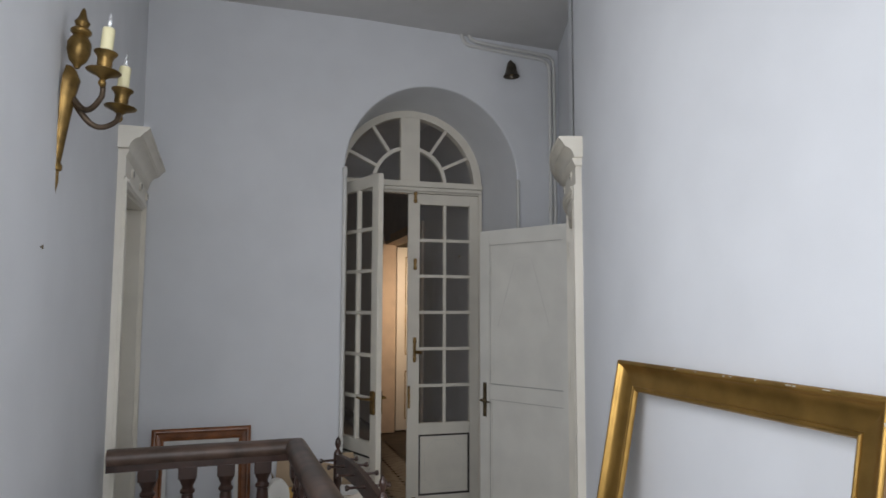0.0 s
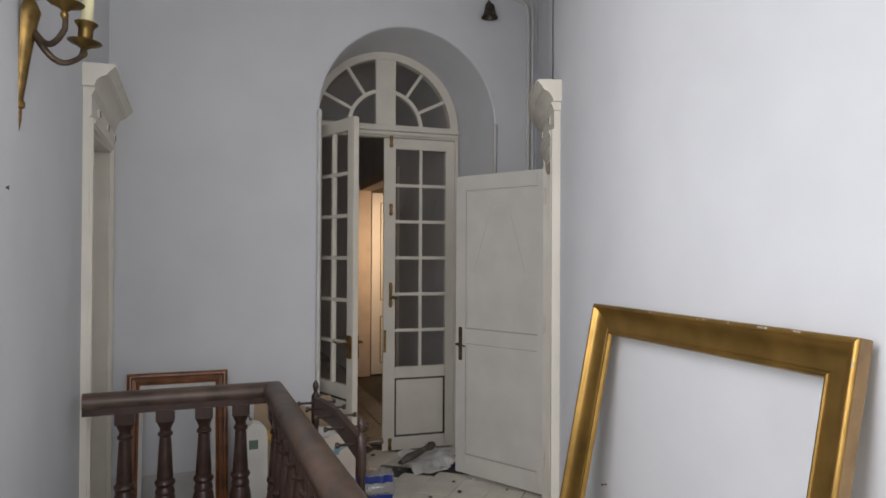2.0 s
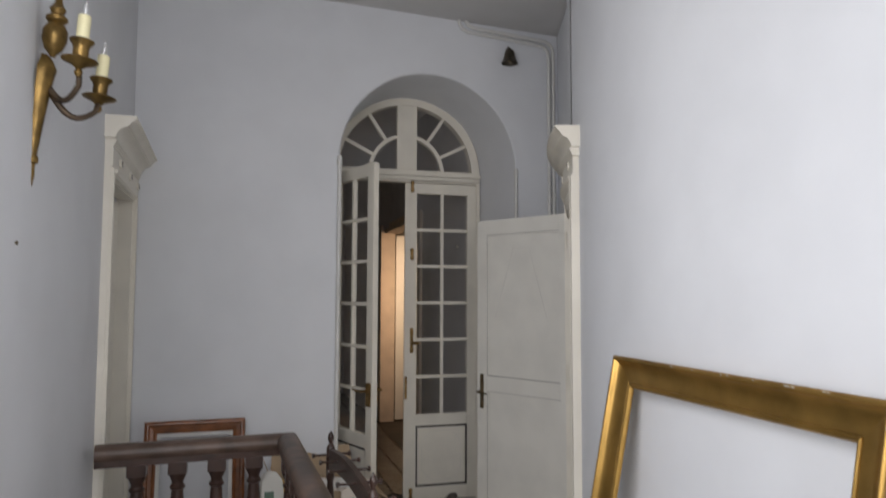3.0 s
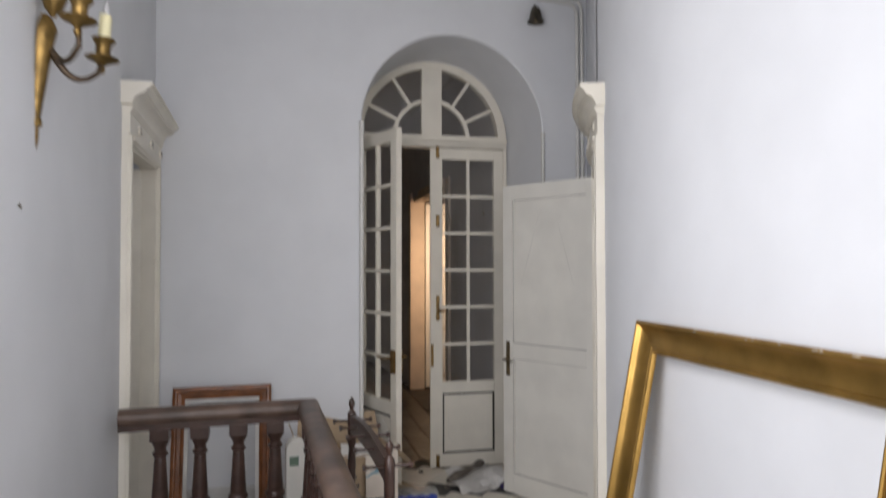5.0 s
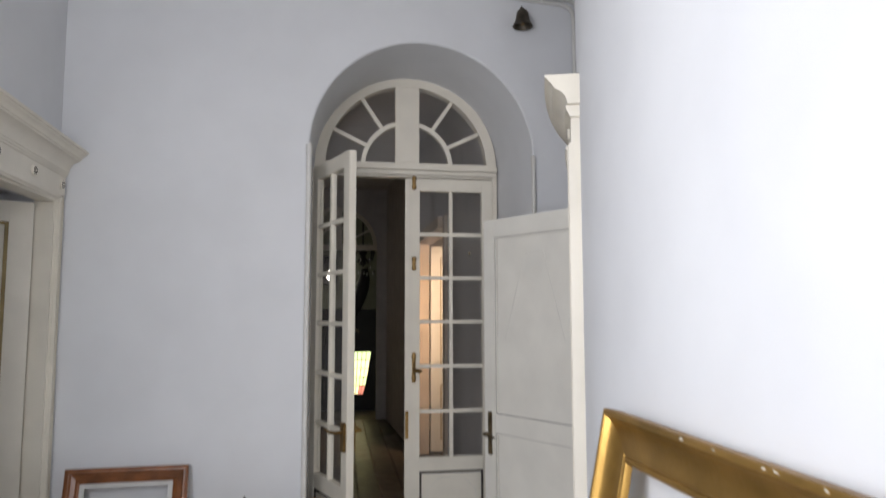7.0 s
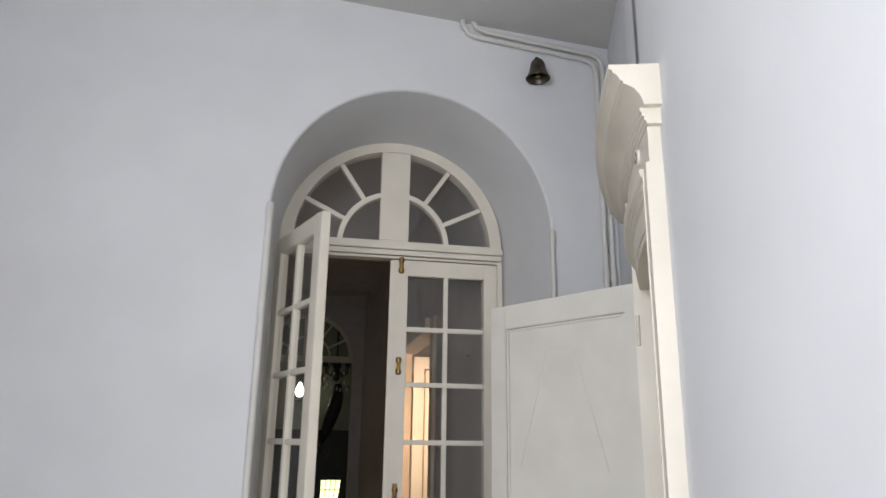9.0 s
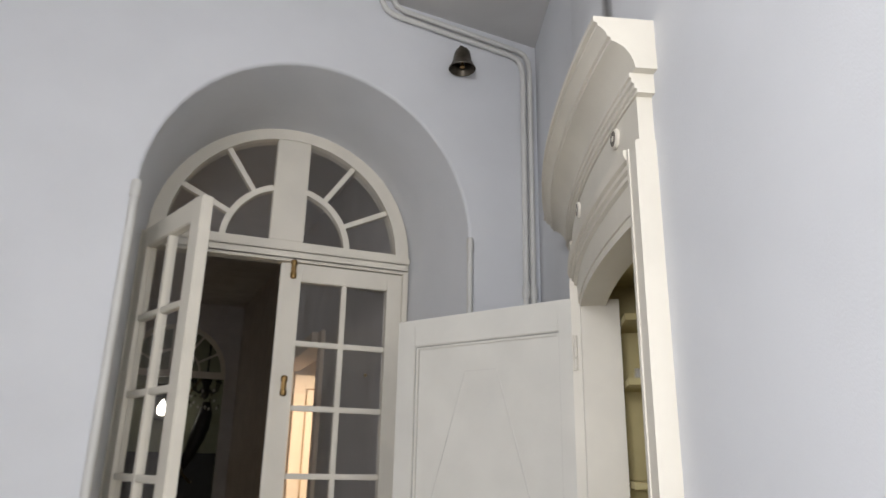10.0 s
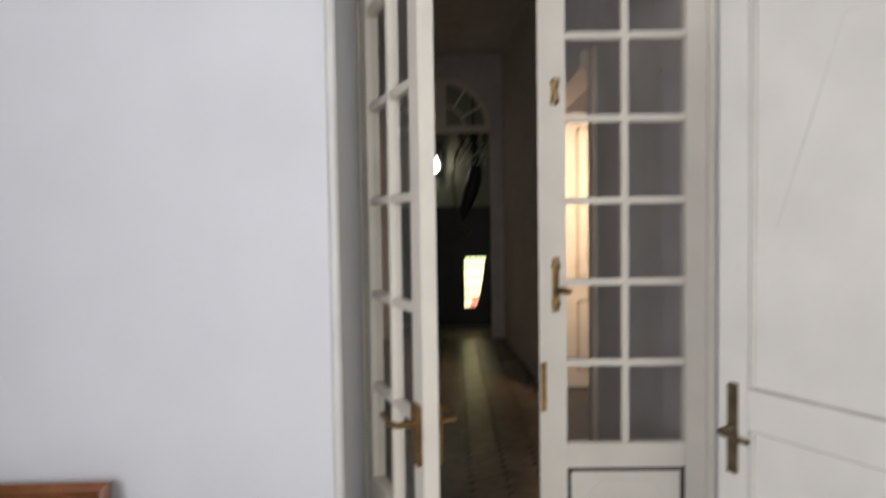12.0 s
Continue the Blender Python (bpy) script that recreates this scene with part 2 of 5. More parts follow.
def right_n(y):
    """Unit normal of the bowed wall into the landing, and tangent away from it."""
    if y < RY0:
        return Vector((-1, 0, 0)), Vector((0, 1, 0))
    n = Vector((right_x(min(y, RARC)) - RX, min(y, RARC) - RY0, 0)).normalized()
    return n, Vector((-n.y, n.x, 0)) * -1


def left_x(y):
    return -1.935 + 0.04 * (FAR - y)


# ---- structure ----
def arch_pts(cx, half, spring, floor_z=0.0, n=28):
    pts = [(cx - half, floor_z)]
    for i in range(n + 1):
        a = math.pi - math.pi * i / n
        pts.append((cx + half * math.cos(a), spring + half * math.sin(a)))
    pts.append((cx + half, floor_z))
    return pts


def arched_wall():
    bm = bmesh.new()
    edge = 0.014
    front, back = arch_pts(-0.040, 0.640 + edge, 2.46), arch_pts(-0.08, 0.592, 2.50)
    x0, x1, top = -2.3, 1.6, CEILZ + 0.1

    def outer(p, i, n):
        if i == 0:
            return (x0, 0.0)
        if i == n - 1:
            return (x1, 0.0)
        return (x0 + (x1 - x0) * (i - 1) / (n - 3), top)
    for pts, at in ((front, far_y), (back, lambda x: 0.58)):
        a = [bm.verts.new((x, at(x), z)) for x, z in pts]
        o = [bm.verts.new((q[0], at(q[0]), q[1])) for q in (outer(p, i, len(pts)) for i, p in enumerate(pts))]
        for i in range(len(pts) - 1):
            bm.faces.new((a[i], a[i + 1], o[i + 1], o[i]))
    # worn, rounded arris, then the deep reveal
    rings = []
    for k in range(5):
        a = math.pi / 2 * k / 4
        ring = arch_pts(-0.040, 0.640 + edge * (1 - math.sin(a)), 2.46)
        rings.append([bm.verts.new((x, far_y(x) + edge * (1 - math.cos(a)), z)) for x, z in ring])
    rings.append([bm.verts.new((x, 0.58, z)) for x, z in back])
    for f, b in zip(rings, rings[1:]):
        for i in range(len(f) - 1):
            bm.faces.new((f[i], b[i], b[i + 1], f[i + 1]))
    return solid("wall_far", bm, WALL, "pale blue-grey plastered wall with a deep arched doorway", "wall", smooth=True)


arched_wall()


def bowed_wall():
    bm = bmesh.new()
    ys = [-6.4] + [RY0 + (RARC - RY0) * i / 40 for i in range(41)] + [FAR + 0.02]
    y_open0, y_open1, z_open = -1.61, -0.86, 2.06
    ys = sorted(set(ys + [y_open0, y_open1]))

    def strip(ya, yb, z0, z1):
        na, nb = right_n(ya)[0], right_n(yb)[0]
        p = [Vector((right_x(ya), ya, 0)), Vector((right_x(yb), yb, 0))]
        q = [p[0] - na * 0.06, p[1] - nb * 0.06]
        vs = [[bm.verts.new((v.x, v.y, z)) for v in (p[0], p[1], q[1], q[0])] for z in (z0, z1)]
        for i in range(4):
            bm.faces.new((vs[0][i], vs[0][(i + 1) % 4], vs[1][(i + 1) % 4], vs[1][i]))
        bm.faces.new(vs[0][::-1])
        bm.faces.new(vs[1])
    for ya, yb in zip(ys, ys[1:]):
        inside = ya >= y_open0 - 1e-6 and yb <= y_open1 + 1e-6
        strip(ya, yb, z_open if inside else 0.0, CEILZ + 0.1)
    return solid("wall_right", bm, WALL, "pale blue-grey bowed plaster wall with a cupboard opening", "wall", smooth=True)


bowed_wall()


def plain(name, x0, x1, y0, y1, z0, z1, mat, label, category):
    bm = bmesh.new()
    box(bm, x0, x1, y0, y1, z0, z1)
    return solid(name, bm, mat, label, category)


WELL = (-1.06, -3.2, -1.42)   # stairwell: right edge, near and far ends


def ceiling():
    bm = bmesh.new()
    vs = []
    for x, z in ((-2.4, 3.53), (1.7, 3.50)):
        for y in (-6.6, 0.58):
            vs += [bm.verts.new((x, y, z)), bm.verts.new((x, y, z + 0.12))]
    a0, a1, b0, b1, c0, c1, d0, d1 = vs
    for q in ((a0, b0, d0, c0), (a1, c1, d1, b1), (a0, a1, b1, b0), (c0, d0, d1, c1), (a0, c0, c1, a1), (b0, b1, d1, d0)):
        bm.faces.new(q)
    return solid("ceiling", bm, CEIL, "grey-white plaster ceiling above the landing", "ceiling")


ceiling()


def left_wall():
    """Runs the length of the landing, with a doorway and an added light opening cut through it."""
    bm = bmesh.new()
    holes = [(-1.135, -0.275, 0.0, 2.15), (-4.6, -3.25, 1.2, 3.0)]
    cuts = [-6.6, -4.6, -3.25, -1.135, -0.275, -0.15]
    for ya, yb in zip(cuts, cuts[1:]):
        spans = [(-3.0, 3.75)]
        for h0, h1, z0, z1 in holes:
            if ya >= h0 - 1e-6 and yb <= h1 + 1e-6:
                spans = [(-3.0, z0 - 0.001), (z1, 3.75)]
        for z0, z1 in spans:
            vs = [[bm.verts.new((left_x(y) - o, y, z)) for y, o in ((ya, 0), (yb, 0), (yb, 0.3), (ya, 0.3))] for z in (z0, z1)]
            for i in range(4):
                bm.faces.new((vs[0][i], vs[0][(i + 1) % 4], vs[1][(i + 1) % 4], vs[1][i]))
            bm.faces.new(vs[0][::-1])
            bm.faces.new(vs[1])
    return solid("wall_left", bm, WALL, "pale blue-grey plaster wall beside the stairwell", "wall")


left_wall()


# Unseen wall; its opening only serves the added fill.
def back_wall():
    bm = bmesh.new()
    y0, y1 = -6.6, -6.3
    for x0, x1, z0, z1 in ((-2.4, -1.15, -3, 3.75), (0.05, 1.9, -3, 3.75), (-1.15, 0.05, -3, 0.85), (-1.15, 0.05, 3.05, 3.75)):
        box(bm, x0, x1, y0, y1, z0, z1)
    return solid("wall_back", bm, WALL, "unseen pale grey plaster wall with an opening for the fill light", "wall")


back_wall()


def floor_slab():
    bm = bmesh.new()
    for x0, x1, y0, y1 in ((WELL[0], 1.7, -6.6, 0.62), (-2.3, WELL[0], WELL[2], 0.62), (-2.3, WELL[0], -6.6, WELL[1])):
        box(bm, x0, x1, y0, y1, -0.24, -0.012)
    return solid("floor", bm, GROUT, "worn off-white marble tile floor with dark joints", "floor")


floor = floor_slab()


def stairwell():
    bm = bmesh.new()
    box(bm, -2.3, WELL[0] + 0.1, WELL[1], WELL[2], -3.0, -2.8)
    box(bm, WELL[0], WELL[0] + 0.1, WELL[1], WELL[2], -2.8, -0.25)
    box(bm, -2.3, WELL[0], WELL[2], WELL[2] + 0.1, -2.8, -0.25)
    box(bm, -2.3, WELL[0], WELL[1] - 0.1, WELL[1], -2.8, -0.25)
    return solid("stairwell", bm, WALL, "pale plastered stairwell sides below the landing", "stairwell")


stairwell()

# ---- the hall behind the arch ----


def hall_x(y):
    return 0.375 - 0.05 * (y - 3.8)


def hall():
    bm = bmesh.new()
    # right wall with a doorway
    for ya, yb, z0, z1 in ((0.58, 2.22, 0, 3.5), (2.22, 3.86, 2.38, 3.5), (3.86, 6.5, 0, 3.5)):
        vs = [[bm.verts.new((hall_x(y) + o, y, z)) for y, o in ((ya, 0), (yb, 0), (yb, 0.15), (ya, 0.15))] for z in (z0, z1)]
        for i in range(4):
            bm.faces.new((vs[0][i], vs[0][(i + 1) % 4], vs[1][(i + 1) % 4], vs[1][i]))
        bm.faces.new(vs[0][::-1])
        bm.faces.new(vs[1])
    solid("wall_hall", bm, HALLWALL, "shadowed grey hall wall with a doorway", "wall")
    plain("wall_hall_left", -2.5, -2.3, 0.58, 10.2, 0, 3.5, HALLWALL, "shadowed grey hall wall", "wall")
    plain("ceiling_hall", -2.5, 3.2, 0.58, 10.2, 3.42, 3.6, HALLWALL, "shadowed grey hall ceiling", "ceiling")
    plain("floor_hall", -2.5, 3.2, 0.62, 10.2, -0.2, -0.012, HALLFLOOR, "worn brown patterned hall floor", "floor")
    # end wall with an arched opening
    bm = bmesh.new()
    pts = arch_pts(-0.50, 0.60, 2.55)
    n = len(pts)
    for y in (6.4, 6.55):
        a = [bm.verts.new((x, y, z)) for x, z in pts]
        o = [bm.verts.new((-2.4 if i == 0 else 1.0 if i == n - 1 else -2.4 + 3.4 * (i - 1) / (n - 3), y, 0 if i in (0, n - 1) else 3.5)) for i in range(n)]
        for i in range(n - 1):
            bm.faces.new((a[i], a[i + 1], o[i + 1], o[i]))
    f = [bm.verts.new((x, 6.4, z)) for x, z in pts]
    b = [bm.verts.new((x, 6.55, z)) for x, z in pts]
    for i in range(n - 1):
        bm.faces.new((f[i], b[i], b[i + 1], f[i + 1]))
    solid("wall_hall_end", bm, HALLWALL, "shadowed grey end wall with an arched opening", "wall")
    plain("wall_dark_room", -2.5, 1.4, 7.40, 7.5, 1.62, 3.5, GREENWALL, "pale green upper wall in a dark room", "wall")
    plain("wainscot", -2.5, 1.4, 7.38, 7.5, 0.0, 1.62, BLACKWOOD, "near-black wooden wainscot in a dark room", "wainscot")
    plain("wall_dark_room_side", 1.2, 1.4, 6.55, 7.4, 0, 3.5, GREENWALL, "pale green side wall in a dark room", "wall")
    # warm side room
    plain("wall_warm_room", 2.9, 3.1, 1.6, 5.6, 0, 3.5, WARMWALL, "cream wall of a lamp-lit side room", "wall")
    plain("wall_warm_room_end", 0.45, 3.1, 5.5, 5.62, 0, 3.5, WARMWALL, "cream end wall of a lamp-lit side room", "wall")
    plain("wall_warm_room_near", 0.61, 3.1, 1.6, 1.72, 0, 3.5, WARMWALL, "cream near wall of a lamp-lit side room", "wall")


hall()


# ---- joinery ----
def bar(bm, a, b, w, d, up=(0, 1, 0)):
    """A straight bar of width w and depth d; depth runs along up."""
    a, b, up = Vector(a), Vector(b), Vector(up)
    side = (b - a).cross(up).normalized()
    prof = [(-w / 2, -d / 2), (w / 2, -d / 2), (w / 2, d / 2), (-w / 2, d / 2)]
    sweep(bm, prof, [(a, side, up), (b, side, up)])


def arc_bar(bm, cx, cz, r0, r1, y0, y1, a0, a1, n=16):
    prof = [(r0, y0), (r1, y0), (r1, y1), (r0, y1)]
    fr = []
    for i in range(n + 1):
        a = a0 + (a1 - a0) * i / n
        fr.append(((cx, 0, cz), (math.cos(a), 0, math.sin(a)), (0, 1, 0)))
    sweep(bm, prof, fr)


def glazed_leaf(parent, m, width):
    """A tall door leaf: six rows of two panes over one framed panel. Local x runs from the hinge, y out of the face."""
    leaf = new("leaf", None)
    leaf.parent = parent
    leaf.matrix_world = m
    st, top, H, z_glass0, z_glass1 = 0.075, 0.085, 2.435, 0.662, 2.352
    d = 0.02
    bm = bmesh.new()
    box(bm, 0, st, -d, d, 0.02, H)
    box(bm, width - st, width, -d, d, 0.02, H)
    box(bm, st, width - st, -d, d, z_glass1, H)
    box(bm, st, width - st, -d, d, 0.575, z_glass0)
    box(bm, st, width - st, -d, d, 0.02, 0.12)
    frame_ob = part("leaf_frame", bm, CREAM, leaf, bevel=0.004)
    bm = bmesh.new()
    xm, rows = width / 2, 6
    box(bm, xm - 0.012, xm + 0.012, -0.016, 0.016, z_glass0, z_glass1)
    for i in range(1, rows):
        z = z_glass0 + (z_glass1 - z_glass0) * i / rows
        box(bm, st, width - st, -0.014, 0.014, z - 0.012, z + 0.012)
    part("glazing_bars", bm, CREAM, leaf, bevel=0.003)
    bm = bmesh.new()
    box(bm, st, width - st, -0.009, 0.009, 0.12, 0.575)
    part("panel", bm, CREAM, leaf, "plain recessed cream panel")
    bm = bmesh.new()
    for s in (-1, 1):
        y0, y1 = (0.009, 0.015) if s > 0 else (-0.015, -0.009)
        for x0, x1, z0, z1 in ((st, st + 0.014, 0.12, 0.575), (width - st - 0.014, width - st, 0.12, 0.575), (st + 0.014, width - st - 0.014, 0.12, 0.134), (st + 0.014, width - st - 0.014, 0.561, 0.575)):
            box(bm, x0, x1, y0, y1, z0, z1)
    part("panel_moulding", bm, DARKLINE, leaf, "dark moulding round the panel")
    bm = bmesh.new()
    x0, x1, z0, z1, k = st + 0.05, width - st - 0.05, 0.165, 0.53, 0.075
    oct_pts = [(x0 + k, z0), (x1 - k, z0), (x1, z0 + k), (x1, z1 - k), (x1 - k, z1), (x0 + k, z1), (x0, z1 - k), (x0, z0 + k)]
    for a, b in zip(oct_pts, oct_pts[1:] + oct_pts[:1]):
        for face in (-0.0092, 0.0092):
            bar(bm, (a[0], face, a[1]), (b[0], face, b[1]), 0.002, 0.0016)
    part("scored_line", bm, FAINT, leaf, "faint scored outline with cut corners")
    for i in range(rows):
        for j in range(2):
            bm = bmesh.new()
            z0 = z_glass0 + (z_glass1 - z_glass0) * i / rows + 0.01
            z1 = z_glass0 + (z_glass1 - z_glass0) * (i + 1) / rows - 0.01
            x0, x1 = (st - 0.002, xm - 0.01) if j == 0 else (xm + 0.01, width - st + 0.002)
            box(bm, x0, x1, -0.002, 0.002, z0, z1)
            part("pane", bm, GLASS, leaf).visible_shadow = False
    return leaf


def arched_door():
    door = thing("door_1", "cream arched double door with fanlight, one leaf open", "door", (0, 0, 0), kind="structure")
    cx, R, spring = -0.08, 0.59, 2.515
    y0, y1 = 0.47, 0.55
    bm = bmesh.new()
    arc_bar(bm, cx, spring, 0.525, R, y0, y1, 0, math.pi, 32)
    part("arch_frame", bm, CREAM, door, smooth=True)
    for s in (-1, 1):
        bm = bmesh.new()
        a, b = sorted((cx + s * 0.565, cx + s * (R + 0.004)))
        box(bm, a, b, y0, y1, 0, spring)
        part("jamb", bm, CREAM, door, bevel=0.004)
    bm = bmesh.new()
    box(bm, -0.685, -0.655, 0.262, y0 - 0.001, 0, 2.44)
    part("jamb", bm, CREAM, door, bevel=0.004)
    bm = bmesh.new()
    box(bm, cx - R, cx + R, y0 + 0.002, y1, 2.44, 2.535)
    box(bm, cx - R - 0.006, cx + R + 0.006, y0 - 0.014, y0 + 0.002, 2.487, 2.52)
    box(bm, cx - R, cx + R, y0 - 0.006, y0 + 0.002, 2.452, 2.487)
    part("transom", bm, CREAM, door, bevel=0.004)
    bm = bmesh.new()
    box(bm, cx - 0.078, cx + 0.078, y0 + 0.004, y1 - 0.01, 2.535, spring + 0.525)
    part("mullion", bm, CREAM, door, bevel=0.004)
    for s in (-1, 1):
        bm = bmesh.new()
        r = 0.285
        a0 = math.acos(0.078 / r)
        lo, hi = (0.03, a0) if s > 0 else (math.pi - a0, math.pi - 0.03)
        arc_bar(bm, cx, spring, r - 0.014, r + 0.014, y0 + 0.014, y1 - 0.02, lo, hi, 14)
        for deg in (26, 56):
            a = radians(deg) if s > 0 else math.pi - radians(deg)
            c, sn = math.cos(a), math.sin(a)
            bar(bm, (cx + c * 0.295, y0 + 0.035, spring + sn * 0.295), (cx + c * 0.535, y0 + 0.035, spring + sn * 0.535), 0.024, 0.04)
        part("fan_bars", bm, CREAM, door)
        bm = bmesh.new()
        pts = [(cx + s * 0.07, spring + 0.005)] + [(cx + s * 0.53 * math.cos(a), spring + 0.53 * math.sin(a)) for a in [radians(d) for d in range(1, 83, 9)]]
        vs = [bm.verts.new((x, y0 + 0.035, z)) for x, z in pts]
        bm.faces.new(vs)
        ex = bmesh.ops.extrude_face_region(bm, geom=bm.faces[:])
        for v in ex["geom"]:
            if isinstance(v, bmesh.types.BMVert):
                v.co.y += 0.004
        part("fan_pane", bm, GLASS, door).visible_shadow = False
    # right leaf closed, hinged at the right jamb; left leaf open towards the landing
    w = 0.56
    right = glazed_leaf(door, Matrix.Translation((cx + 0.567, 0.50, 0)) @ pose(0, 0, 0, 0, 0, 180), w)
    left = glazed_leaf(door, Matrix.Translation((-0.652, 0.27, 0)) @ pose(0, 0, 0, 0, 0, OPEN_LEAF), w)
    # ironmongery of the right leaf: bolts and a lever on the meeting stile (outer face is local +y)
    for z, h in ((2.405, 0.085), (1.88, 0.085), (1.22, 0.19), (0.07, 0.09)):
        bm = bmesh.new()
        box(bm, w - 0.050, w - 0.026, 0.02, 0.025, z - h / 2, z + h / 2)
        for k in (-0.34, 0.34):
            lathe(bm, [(0.006, -0.016), (0.013, -0.012), (0.016, 0), (0.013, 0.012), (0.006, 0.016)], (w - 0.038, 0.027, z + k * h), 10)
        lathe(bm, [(0.006, -h * 0.46), (0.008, -h * 0.2), (0.006, 0), (0.008, h * 0.2), (0.006, h * 0.46)], (w - 0.038, 0.033, z), 8)
        part("bolt_plate", bm, BRASS, right, "tarnished brass bolt fitting", smooth=True)
    bm = bmesh.new()
    tube(bm, [(w - 0.038, 0.03, 1.205), (w - 0.038, 0.06, 1.205), (w - 0.052, 0.07, 1.204), (w - 0.075, 0.07, 1.200), (w - 0.085, 0.068, 1.198)], [0.011, 0.011, 0.012, 0.011, 0.006])
    part("knob", bm, BRASS, right, "tarnished brass turning knob", smooth=True)
    bm = bmesh.new()
    box(bm, w - 0.003, w + 0.017, 0.030, 0.034, 0.78, 0.95)
    part("strike_plate", bm, BRASS, right, "tarnished brass strike plate", bevel=0.001)
    bm = bmesh.new()
    lathe(bm, [(0.009, -0.001), (0.009, 0.001)], (0.155, 0.004, 1.95), 7, Matrix.Translation((0.155, 0.004, 1.95)) @ pose(0, 0, 0, 90, 0, 0) @ Matrix.Translation((-0.155, -0.004, -1.95)))
    part("paint_spot", bm, IRON, right, "dark speck on a pane")
    bm = bmesh.new()
    box(bm, w - 0.006, w + 0.02, 0.006, 0.03, 0.02, 2.43)
    part("astragal", bm, CREAM, right, bevel=0.004)
    # left leaf: lock case on the free stile, both faces
    for s in (-1, 1):
        bm = bmesh.new()
        a, b = sorted((s * 0.02, s * 0.034))
        box(bm, w - 0.062, w - 0.012, a, b, 0.85, 1.0)
        part("lock_case", bm, BRASS, left, "tarnished brass lock case", bevel=0.003)
        bm = bmesh.new()
        tube(bm, [(w - 0.04, s * 0.03, 0.95), (w - 0.04, s * 0.075, 0.95), (w - 0.07, s * 0.085, 0.95), (w - 0.14, s * 0.085, 0.955)], [0.009, 0.008, 0.008, 0.006])
        part("lever", bm, BRASS, left, "tarnished brass lever", smooth=True)
    return door


OPEN_LEAF = -68.5
arched_door()


# cupboard door frame on the bowed wall: horizontal mouldings follow the curve
def on_bow(y, out=0.0, z=0.0):
    n = right_n(y)[0]
    p = Vector((right_x(y), y, z)) + n * out
    return p


def bow_sweep(bm, profile, ya, yb, n=24):
    """profile rows of (out, z), swept along the bowed wall."""
    fr = []
    for i in range(n + 1):
        y = ya + (yb - ya) * i / n
        fr.append((Vector((right_x(y), y, 0)), right_n(y)[0], Vector((0, 0, 1))))
    sweep(bm, profile, fr)


CORNICE = [(-0.005, 2.285), (0.042, 2.285), (0.044, 2.296), (0.05, 2.312), (0.062, 2.328), (0.08, 2.338), (0.086, 2.339), (0.086, 2.346), (0.092, 2.348), (0.097, 2.36), (0.107, 2.368), (0.11, 2.37), (0.11, 2.376), (0.118, 2.378), (0.118, 2.39), (-0.005, 2.39)]
NECK = [(-0.005, 2.245), (0.034, 2.245), (0.034, 2.252), (0.039, 2.254), (0.039, 2.263), (0.044, 2.265), (0.044, 2.274), (0.048, 2.276), (0.048, 2.285), (-0.005, 2.285)]
FRIEZE = [(-0.005, 2.155), (0.03, 2.155), (0.03, 2.245), (-0.005, 2.245)]
ARCHIT = [(-0.005, 2.05), (0.016, 2.05), (0.018, 2.108), (0.027, 2.111), (0.027, 2.120), (0.034, 2.123), (0.034, 2.132), (0.042, 2.135), (0.046, 2.145), (0.046, 2.155), (-0.005, 2.155)]


SHELVES = (0.45, 0.85, 1.21, 1.53, 1.80, 1.98)


